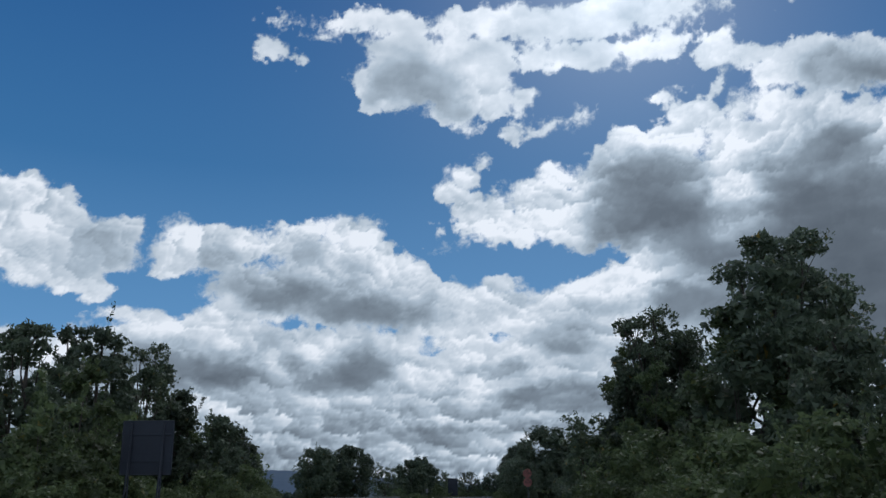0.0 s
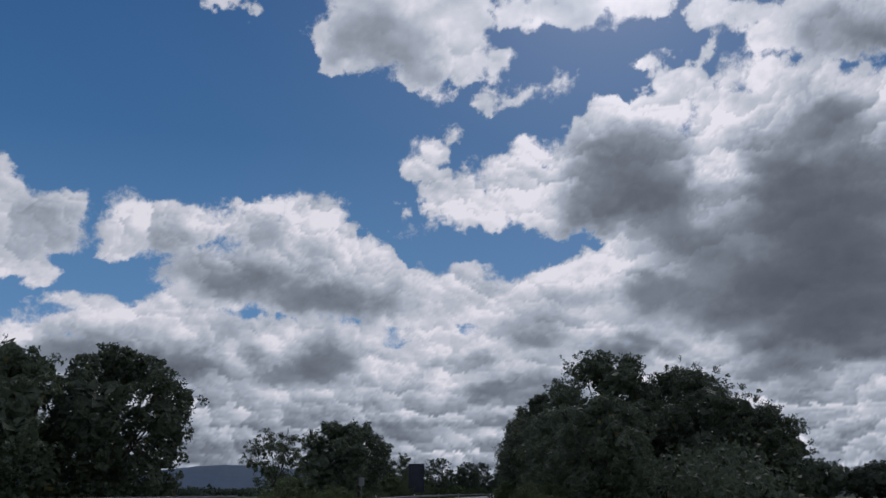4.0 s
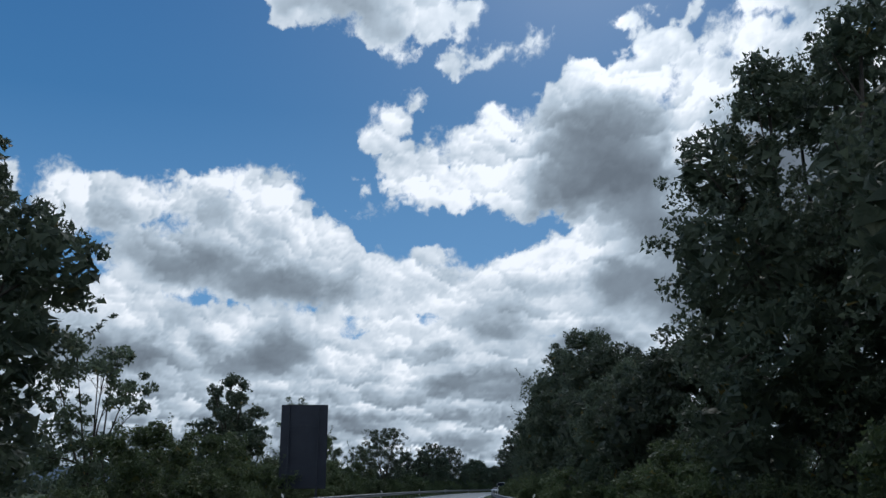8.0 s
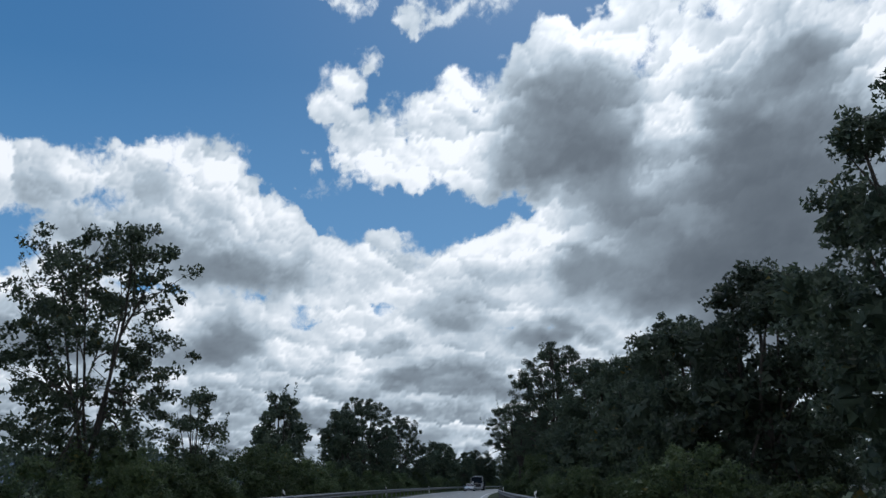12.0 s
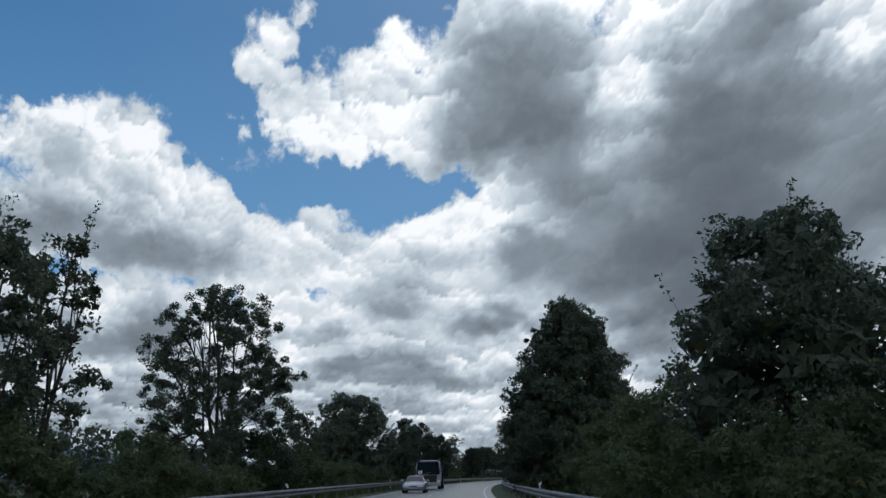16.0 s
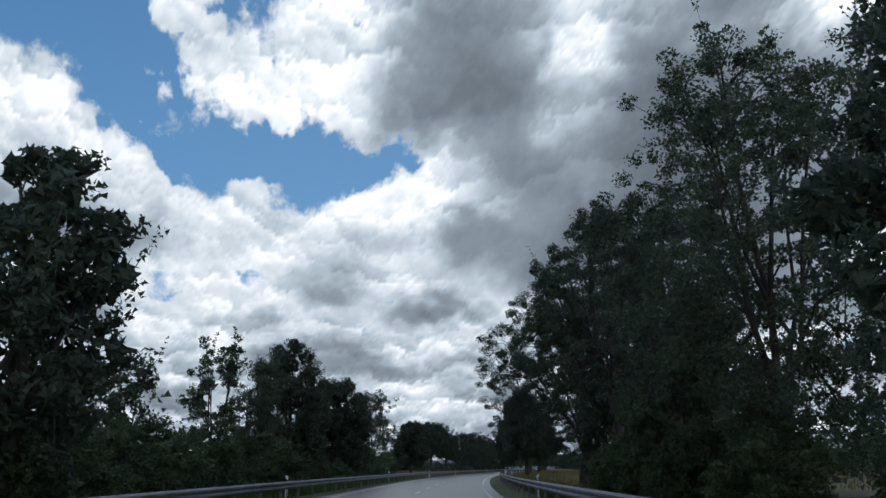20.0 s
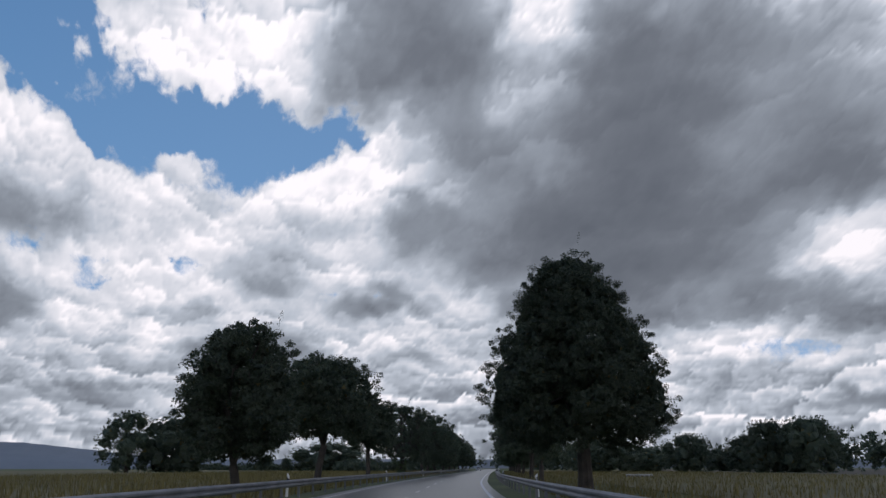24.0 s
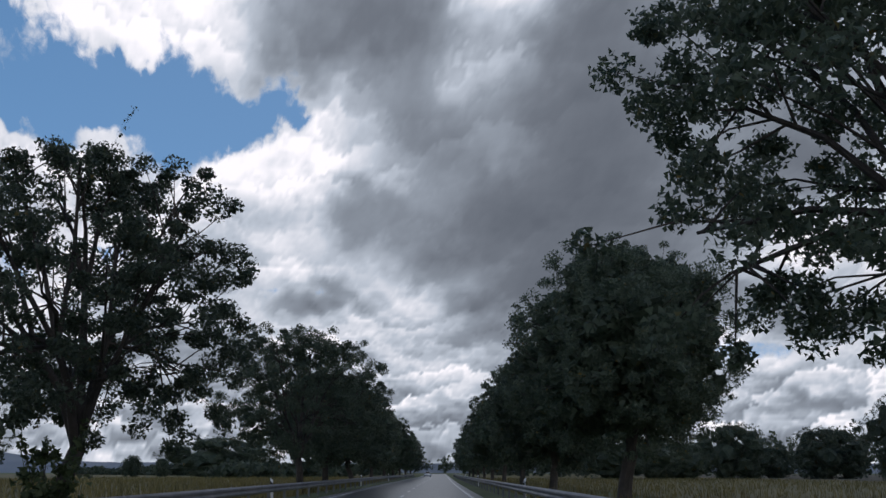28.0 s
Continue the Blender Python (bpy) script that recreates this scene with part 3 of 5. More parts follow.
def hills():
    rnd = random.Random(5)
    az = np.radians(np.arange(62, -76, -0.4))
    deg = np.degrees(az)
    rise = 54 + 28 * np.exp(-((deg - 20.5) / 2.0) ** 2) + 30 * np.exp(-((deg - 10.4) / 4.5) ** 2) + 5 * np.sin(deg * 0.21 + 1)
    rise = np.maximum(18, rise * np.interp(deg, (-70, -14, -4, 2, 60), (0.3, 0.3, 0.35, 0.8, 0.95)))
    verts, faces = [], []
    for a, h in zip(az, rise):
        for r, f in ((1950, 0.0), (2080, 0.55), (2200, 1.0), (2380, 0.0)):
            z = -1.0 if f == 0 else 0.86 * h * f + rnd.uniform(-0.9, 0.9)
            verts.append((-math.sin(a) * r, math.cos(a) * r, z))
    for i in range(len(az) - 1):
        for k in range(3):
            q = 4 * i + k
            faces.append((q, q + 1, q + 5, q + 4))
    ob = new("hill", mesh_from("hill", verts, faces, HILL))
    tagged(ob, "distant wooded hills along the horizon, painted haze blue", "hills", kind="structure")
    a = radians(20.5)
    t = hold("hill_tower", pose(-math.sin(a) * 2200, math.cos(a) * 2200, 51), "small stone lookout tower on a distant hill", "tower")
    part("shaft", boxed(-3.4, 3.4, -3.4, 3.4, 0, 13, bevel=0.4, taper=(0.85, 0.85)), STONE, t)
    part("parapet", boxed(-4, 4, -4, 4, 13.0, 15, bevel=0.3), STONE, t)


hills()
strip("road", -60, 1300, -5.9, 2.4, 0.0, ASPHALT, label="grey asphalt country road with a dull sheen", category="road", thick=0.15)
strip("road_shoulder", -60, 1300, -7.4, -5.9, -0.03, GRASS, label="mown grass shoulder beside the road", category="verge", thick=0.1)
strip("road_shoulder", -60, 1300, 2.4, 4.2, -0.03, GRASS, label="mown grass shoulder beside the road", category="verge", thick=0.1)
for side in (-5.35, 1.75):
    strip("edge_line", -60, 1300, side, side + 0.16, 0.006, PAINT, label="worn white edge line on the asphalt", category="road marking", thick=0.004)
centre = tagged(new("centre_line"), "dashed white centre line on the asphalt", "road marking", kind="structure")
for s in range(-36, 900, 12):
    dash = strip("dash", s, s + 4, -1.87, -1.74, 0.006, PAINT, kind="", thick=0.004)
    dash.parent = centre
strip("field", 586, 1250, -230, -13, -0.06, FIELD, step=20, label="dry yellow-green meadow behind the roadside trees", category="field", thick=0.04)
strip("field", 520, 1250, 12, 70, -0.06, FIELD, step=20, label="dry yellow-green meadow behind the roadside trees", category="field", thick=0.04)
strip("field", 520, 1250, 70, 260, -0.04, EARTH, step=20, label="brown harvested field far behind the road", category="field", thick=0.04)


# ---- crash barriers ----
def barrier(s0, s1, side, label):
    ob = tagged(new("crash_barrier"), label, "crash barrier")
    face = 1 if side < 0 else -1
    prof = [(0.0, 0.44), (0.03, 0.46), (0.08, 0.50), (0.08, 0.54), (0.03, 0.58), (0.03, 0.61), (0.08, 0.65), (0.08, 0.70), (0.03, 0.74), (0.0, 0.75)]
    prof += [(x - 0.012, z) for x, z in reversed(prof)]
    n, k = round((s1 - s0) / 4), len(prof)
    verts, faces = [], []
    for i in range(n + 1):
        s = s0 + 4 * i
        drop = max(0.0, 1 - i / 3, 1 - (n - i) / 3) * 0.6
        for x, z in prof:
            px, py, _ = at(s, side + face * x)
            verts.append((px, py, z - drop))
    for i in range(n):
        for j in range(k):
            a, b = i * k + j, i * k + (j + 1) % k
            faces.append((a, b, b + k, a + k))
    beam = new("beam", mesh_from("beam", verts, faces, ZINC))
    beam.parent = ob
    bm = boxed(-0.05, 0.05, -0.03, 0.03, -0.15, 0.70)
    post = part("post", bm, ZINC, ob)
    post.matrix_basis = by_road(s0 + 6, side - face * 0.07)
    for i in range(2, min(n - 1, 240)):
        p = new("post", post.data)
        p.parent = ob
        p.matrix_basis = by_road(s0 + 4 * i + 2, side - face * 0.07)
    return ob


barrier(-44, 916, -6.7, "long galvanised steel crash barrier with a dull rim")
barrier(168, 928, 3.5, "long galvanised steel crash barrier along the lane edge")


def delineator():
    ob = hold("delineator_post", pose(0, 0, 0), "white plastic roadside post with a black slanted band", "roadside post", "delineator posts along the road")
    bm = bmesh.new()
    r = bmesh.ops.create_cone(bm, cap_ends=True, segments=12, radius1=0.065, radius2=0.06, depth=1.15, matrix=Matrix.Translation((0, 0, 0.425)))
    for v in r["verts"]:
        v.co.y *= 0.8
        if v.co.z > 0.9:
            v.co.z += v.co.x * 0.9
    part("post", bm, PLASTIC, ob)
    bm = bmesh.new()
    r = bmesh.ops.create_cone(bm, cap_ends=True, segments=12, radius1=0.0675, radius2=0.066, depth=0.22, matrix=Matrix.Translation((0, 0, 0.76)))
    for v in r["verts"]:
        v.co.y *= 0.82
        v.co.z += v.co.x * 0.9
    part("band", bm, BLACK, ob, "black band")
    part("reflector", boxed(-0.02, 0.02, -0.062, -0.052, 0.68, 0.84, bevel=0.004), PLASTIC, ob, "pale reflector")
    return ob


first = delineator()
first.matrix_basis = by_road(42, 3.9, -0.05)
lean = random.Random(8)
for k in range(1, 19):
    copy_thing(first, by_road(42 + 48 * k, 3.95, -0.05, lean.uniform(-6, 6)) @ pose(0, 0, 0, lean.uniform(-3, 3), lean.uniform(-4, 4)))
for k in range(0, 19):
    copy_thing(first, by_road(42 + 48 * k, -7.3, -0.05, 180 + lean.uniform(-6, 6)) @ pose(0, 0, 0, lean.uniform(-3, 3), lean.uniform(-4, 4)))


# ---- trees ----
TREES = {}
TREES["left_wood"] = [
    (53.5, -12.9, 6.0, 1.8, 0.03, "o"), (57.5, -12.9, 5.4, 1.6, 0.03, "o"), (60.4, -12.4, 3.7, 1.2, 0.00, "b"),
    (38.5, -15.9, 8.5, 1.6, 0.05, "o"), (44.8, -13.9, 7.8, 1.8, 0.05, "o"), (31.3, -12.4, 6.0, 1.7, 0.00, "b"),
    (32.7, -14.9, 7.7, 1.8, 0.10, "o"), (36.6, -13.9, 8.1, 1.8, 0.10, "o"), (40.0, -13.4, 8.2, 1.6, 0.10, "s"),
    (45.1, -12.9, 6.4, 1.8, 0.05, "o"), (54.6, -12.9, 5.9, 1.4, 0.05, "s"), (61.2, -12.9, 4.3, 1.6, 0.00, "b"),
    (27.5, -11.9, 4.6, 1.7, 0.00, "b"), (34.2, -11.9, 4.5, 1.8, 0.00, "b"), (46.3, -12.4, 4.5, 1.5, 0.00, "b"),
]
TREES["right_wood"] = [
    (35.3, 12.9, 11.7, 3.5, 0.10, "o"), (43.1, 10.4, 10.3, 2.1, 0.10, "s"), (47.8, 9.9, 9.1, 2.1, 0.00, "b"),
    (34.9, 10.9, 8.5, 2.5, 0.00, "b"), (22.7, 9.9, 5.7, 1.7, 0.05, "o"), (44.0, 9.5, 5.2, 1.9, 0.00, "b"),
    (41.0, 9.8, 7.2, 1.9, 0.00, "b"), (45.0, 9.4, 10.0, 1.6, 0.05, "o"), (47.0, 8.6, 5.0, 1.6, 0.00, "b"),
    (44.0, 11.0, 9.0, 3.1, 0.03, "o"), (46.5, 9.5, 6.4, 2.1, 0.02, "o"), (46.5, 7.2, 5.4, 1.6, 0.02, "t"),
]
TREES["bridge_left"] = [
    (140.6, -21.8, 8.6, 4.2, 0.08, "o"), (145.0, -17.2, 9.2, 4.2, 0.08, "o"), (130.5, -34.8, 3.1, 1.7, 0.00, "b"),
    (141.3, -34.2, 3.3, 1.5, 0.00, "b"), (152.5, -31.9, 3.0, 2.2, 0.00, "b"),
]
TREES["bridge_right"] = [
    (198.1, 9.6, 9.8, 3.8, 0.05, "o"), (185.7, 15.1, 14.7, 6.9, 0.05, "o"), (182.9, 22.1, 12.9, 6.8, 0.05, "o"),
    (180.0, 27.9, 9.2, 4.2, 0.05, "o"), (294.6, 60.2, 9.1, 6.2, 0.02, "o"), (302.9, 71.7, 8.2, 6.5, 0.02, "o"),
    (299.9, 83.7, 7.6, 7.3, 0.02, "o"), (286.6, 90.9, 8.0, 6.2, 0.02, "o"), (285.2, 54.5, 5.8, 4.5, 0.02, "o"),
]
TREES["left_row_near"] = [
    (185.8, -16.9, 7.4, 3.2, 0.15, "s"), (194.0, -12.6, 8.7, 4.0, 0.12, "o"), (214.0, -12.8, 10.0, 3.9, 0.12, "o"),
    (225.0, -12.6, 6.8, 1.9, 0.06, "s"), (251.2, -13.9, 8.5, 2.2, 0.12, "o"), (264.5, -12.2, 8.2, 1.8, 0.10, "s"),
    (244.6, -12.4, 4.6, 1.7, 0.00, "b"), (251.9, -12.9, 5.1, 1.4, 0.00, "b"), (277.7, -12.9, 6.6, 2.4, 0.00, "b"),
    (275.9, -12.9, 5.9, 3.1, 0.00, "b"), (281.2, -12.9, 6.5, 2.0, 0.05, "s"),
]
TREES["left_row_mid"] = [
    (316.0, -11.2, 9.3, 3.3, 0.16, "s"), (308.5, -12.9, 6.8, 1.9, 0.10, "s"), (327.1, -10.9, 5.4, 1.3, 0.10, "s"),
    (350.9, -11.9, 7.5, 2.2, 0.08, "o"), (377.8, -11.4, 8.4, 2.4, 0.15, "o"), (388.4, -11.4, 10.6, 4.2, 0.30, "w"),
    (402.2, -11.9, 8.0, 1.9, 0.05, "o"), (405.0, -10.9, 7.2, 1.7, 0.10, "s"),
]
TREES["left_row_far"] = [
    (408.9, -10.9, 8.2, 1.6, 0.15, "s"), (433.0, -12.4, 11.9, 4.5, 0.10, "w"), (446.9, -10.9, 6.0, 1.5, 0.05, "s"),
    (480.0, -12.0, 10.0, 4.4, 0.10, "o"), (465.8, -13.9, 4.5, 2.1, 0.00, "b"), (499.0, -8.9, 8.5, 2.3, 0.12, "o"),
    (511.0, -10.9, 5.5, 1.1, 0.10, "s"), (525.8, -11.9, 7.9, 1.8, 0.10, "s"), (535.5, -11.9, 8.3, 1.6, 0.10, "s"),
    (546.0, -12.0, 10.8, 2.9, 0.12, "o"),
]
TREES["left_end_row"] = [
    (533.0, -11.9, 5.7, 1.0, 0.10, "s"), (559.6, -10.9, 9.1, 3.9, 0.10, "o"), (554.9, -11.9, 7.7, 1.8, 0.10, "s"),
    (585.8, -10.9, 10.4, 3.1, 0.15, "s"), (620.5, -10.2, 8.4, 3.1, 0.22, "a"),
]
TREES["left_avenue"] = [
    (641.0, -9.7, 9.2, 3.9, 0.40, "a"), (666.5, -9.2, 8.2, 2.9, 0.42, "a"), (693.7, -8.8, 9.4, 4.5, 0.27, "w"), (692.6, -8.6, 1.9, 0.8, 0.00, "b"),
    (733.4, -8.9, 11.0, 6.4, 0.25, "w"), (748.0, -9.0, 9.5, 4.5, 0.25, "a"), (772.0, -9.0, 10.2, 4.6, 0.25, "a"),
    (798.0, -9.0, 9.6, 4.4, 0.25, "a"), (824.0, -9.0, 10.4, 4.6, 0.25, "a"), (852.0, -9.0, 10.0, 4.5, 0.25, "a"),
    (882.0, -9.0, 10.2, 4.5, 0.25, "a"), (915.0, -9.0, 10.0, 4.5, 0.25, "a"), (950.0, -9.0, 10.0, 4.5, 0.25, "a"),
]
TREES["right_wall"] = [
    (150.0, 9.5, 7.0, 3.0, 0.05, "o"), (160.0, 9.0, 7.2, 3.1, 0.05, "o"), (170.0, 9.0, 8.0, 3.3, 0.05, "o"),
    (181.0, 8.8, 8.6, 3.2, 0.05, "o"), (191.0, 9.2, 11.3, 2.7, 0.15, "o"), (202.0, 8.5, 10.3, 3.4, 0.05, "o"),
    (214.0, 9.5, 13.2, 4.4, 0.05, "o"), (225.0, 8.5, 6.6, 3.2, 0.05, "o"), (233.0, 8.5, 7.0, 3.2, 0.05, "o"),
    (241.0, 9.0, 9.0, 3.4, 0.05, "o"), (249.0, 8.5, 11.0, 3.6, 0.05, "o"), (257.0, 8.5, 9.5, 3.4, 0.05, "o"),
    (263.0, 8.7, 10.8, 2.5, 0.05, "o"), (273.0, 9.0, 9.6, 2.9, 0.05, "o"),
]
TREES["right_wall_on"] = [
    (283.6, 9.8, 13.4, 3.0, 0.20, "s"), (289.0, 9.0, 10.0, 3.2, 0.05, "o"), (297.0, 9.0, 11.6, 3.4, 0.05, "o"),
    (306.0, 9.8, 10.2, 2.9, 0.05, "o"), (316.0, 9.8, 8.3, 2.7, 0.05, "o"), (324.0, 9.5, 8.0, 2.9, 0.05, "o"),
    (333.0, 9.5, 7.8, 3.0, 0.05, "o"), (345.0, 9.5, 9.0, 3.3, 0.05, "o"), (366.5, 8.4, 13.2, 4.4, 0.30, "w"), (356.0, 8.8, 6.4, 2.8, 0.05, "o"),
    (378.0, 8.5, 5.0, 3.0, 0.05, "b"), (398.0, 10.0, 6.4, 2.6, 0.05, "o"), (408.0, 9.0, 8.4, 3.4, 0.05, "o"),
]
TREES["right_stretch"] = [
    (382.0, 5.5, 9.5, 3.3, 0.42, "w"), (435.5, 6.6, 11.3, 4.25, 0.04, "c"), (420.0, 7.5, 4.6, 2.6, 0.00, "b"), (374.5, 8.6, 4.9, 2.1, 0.00, "b"), (380.5, 7.9, 4.4, 2.0, 0.00, "b"), (385.5, 7.2, 4.2, 1.9, 0.00, "b"), (391.5, 7.6, 4.6, 2.2, 0.00, "b"),
    (428.0, 7.5, 4.0, 2.4, 0.00, "b"), (414.0, 8.0, 5.0, 2.6, 0.00, "b"), (449.0, 9.2, 12.5, 3.5, 0.05, "o"),
    (457.0, 9.5, 8.5, 3.0, 0.05, "o"), (465.0, 9.5, 7.0, 2.8, 0.03, "o"), (474.0, 9.0, 7.4, 2.9, 0.04, "o"),
    (483.0, 9.0, 8.4, 3.0, 0.04, "o"), (493.0, 8.9, 10.0, 3.4, 0.14, "o"), (505.0, 9.3, 13.9, 4.5, 0.14, "s"),
    (514.0, 9.0, 12.6, 3.6, 0.14, "s"), (528.0, 8.6, 15.4, 5.3, 0.30, "w"), (536.0, 11.0, 8.0, 3.2, 0.03, "o"),
    (520.0, 10.5, 8.5, 3.2, 0.03, "o"),
]
TREES["right_avenue"] = [
    (547.0, 9.0, 14.2, 7.2, 0.20, "w"), (627.5, 7.3, 13.4, 5.5, 0.20, "c"), (655.0, 6.9, 8.0, 2.4, 0.25, "t"),
    (683.0, 7.4, 11.0, 5.1, 0.28, "w"), (715.0, 8.6, 12.0, 5.6, 0.26, "a"), (738.0, 8.2, 11.0, 4.6, 0.20, "a"),
    (762.0, 8.2, 11.5, 4.6, 0.20, "a"), (788.0, 8.2, 11.0, 4.6, 0.20, "a"), (815.0, 8.2, 11.4, 4.6, 0.20, "a"),
    (842.0, 8.2, 11.0, 4.6, 0.20, "a"), (872.0, 8.2, 11.0, 4.6, 0.20, "a"), (905.0, 8.2, 11.0, 4.6, 0.20, "a"),
    (940.0, 8.2, 11.0, 4.6, 0.20, "a"),
]
TREES["field_trees"] = [
    (831.0, -99.6, 17.2, 7.9, 0.02, "o"), (836.7, -86.7, 15.8, 10.7, 0.02, "o"), (918.0, -59.0, 10.5, 13.1, 0.02, "o"),
    (932.0, -86.2, 5.9, 2.8, 0.02, "o"), (934.1, -78.3, 5.2, 2.2, 0.02, "o"), (851.2, 36.4, 10.1, 9.3, 0.02, "o"),
    (869.1, 50.2, 7.7, 7.8, 0.02, "o"), (876.3, 63.7, 12.0, 7.3, 0.00, "o"), (893.2, 77.7, 7.6, 6.1, 0.02, "o"),
    (861.4, 79.2, 10.5, 7.8, 0.02, "o"), (810.9, 72.0, 13.0, 6.5, 0.02, "o"), (807.4, 80.5, 13.6, 8.1, 0.02, "o"),
]
TREES["right_under"] = [
    (376.5, 7.2, 3.9, 1.8, 0.00, "b"), (379.4, 6.1, 3.3, 1.5, 0.00, "b"), (383.5, 6.9, 3.7, 1.5, 0.00, "b"), (512.0, 8.8, 5.6, 2.6, 0.00, "b"), (518.5, 9.6, 6.6, 3.0, 0.00, "b"), (524.0, 10.4, 5.8, 2.8, 0.00, "b"), (531.0, 10.6, 5.0, 2.4, 0.00, "b"),
]


def tube(verts, faces, pts, radii, sides=6):
    """A tapered tube through pts."""
    base = len(verts)
    for i, (p, r) in enumerate(zip(pts, radii)):
        d = (pts[min(i + 1, len(pts) - 1)] - pts[max(i - 1, 0)]).normalized()
        u = d.orthogonal().normalized()
        w = d.cross(u)
        for k in range(sides):
            a = 2 * math.pi * k / sides
            verts.append(tuple(p + u * (r * math.cos(a)) + w * (r * math.sin(a))))
    for i in range(len(pts) - 1):
        for k in range(sides):
            a, b = base + i * sides + k, base + i * sides + (k + 1) % sides
            faces.append((a, b, b + sides, a + sides))


def crown_width(kind, u):
    """The crown's half width at the height u, 0 at its foot and 1 at its top, against its widest."""
    if kind == "b":
        return np.clip(1.02 - u ** 2.2, 0.04, 1) ** 0.6 * np.clip(0.72 + u, 0, 1)
    if kind == "c":
        return np.interp(u, (0, 0.1, 0.2, 0.38, 0.67, 0.85, 0.93, 1), (0.7, 0.92, 1, 0.93, 0.64, 0.42, 0.28, 0.06))
    if kind == "w":
        return np.interp(u, (0, 0.15, 0.3, 0.55, 0.8, 0.93, 1), (0.74, 0.95, 1, 0.93, 0.68, 0.4, 0.1))
    if kind == "a":
        return np.clip(np.sin(np.pi * np.clip(u * 0.8 + 0.17, 0, 1)) ** 0.7, 0.08, 1)
    if kind in "st":
        return np.clip(np.sin(np.pi * np.clip(u * 0.72 + 0.12, 0, 1)) ** 0.65, 0.1, 1)
    return np.clip(np.sin(np.pi * np.clip(u * 0.84 + 0.13, 0, 1)) ** 0.62, 0.1, 1)


def leaves(rng, centres, spread, count, size):
    """Small pointed leaf sprays round the clump centres, at all angles: corners, three to a leaf."""
    n = len(centres) * count
    c = rng.normal(0, 1, (n, 3))
    c *= (1.75 * rng.uniform(0, 1, n) ** 0.45 / (np.linalg.norm(c, axis=1) + 1e-6))[:, None]
    c = np.repeat(centres, count, axis=0) + c * np.repeat(spread, count)[:, None] * (1.0, 1.0, 0.75)
    a = rng.normal(0, 1, (n, 3))
    a /= np.linalg.norm(a, axis=1)[:, None]
    b = np.cross(a, rng.normal(0, 1, (n, 3)))
    b /= np.linalg.norm(b, axis=1)[:, None] + 1e-6
    f = np.cross(a, b)
    ln = size * rng.uniform(0.6, 1.5, n)[:, None]
    wd = ln * rng.uniform(0.5, 0.85, n)[:, None]
    return np.stack((c + a * ln * 0.6, c + b * wd * 0.55 - a * ln * 0.35, c - b * wd * 0.55 - a * ln * 0.35 + f * ln * 0.1), 1).reshape(-1, 3)


def leaf_mesh(name, v, material):
    n = len(v) // 3
    me = bpy.data.meshes.new(name)
    me.vertices.add(3 * n)
    me.vertices.foreach_set("co", v.astype(np.float32).ravel())
    me.loops.add(3 * n)
    me.loops.foreach_set("vertex_index", np.arange(3 * n, dtype=np.int32))
    me.polygons.add(n)
    me.polygons.foreach_set("loop_start", np.arange(0, 3 * n, 3, dtype=np.int32))
    me.polygons.foreach_set("loop_total", np.full(n, 3, dtype=np.int32))
    me.update(calc_edges=True)
    me.materials.append(material)
    return me


def unit_ball(cuts):
    bm = bmesh.new()
    bmesh.ops.create_icosphere(bm, subdivisions=cuts, radius=1)
    co, fc = np.array([tuple(q.co) for q in bm.verts]), np.array([[q.index for q in f.verts] for f in bm.faces])
    bm.free()
    return co, fc


BALLS = (unit_ball(2), unit_ball(3), unit_ball(4))


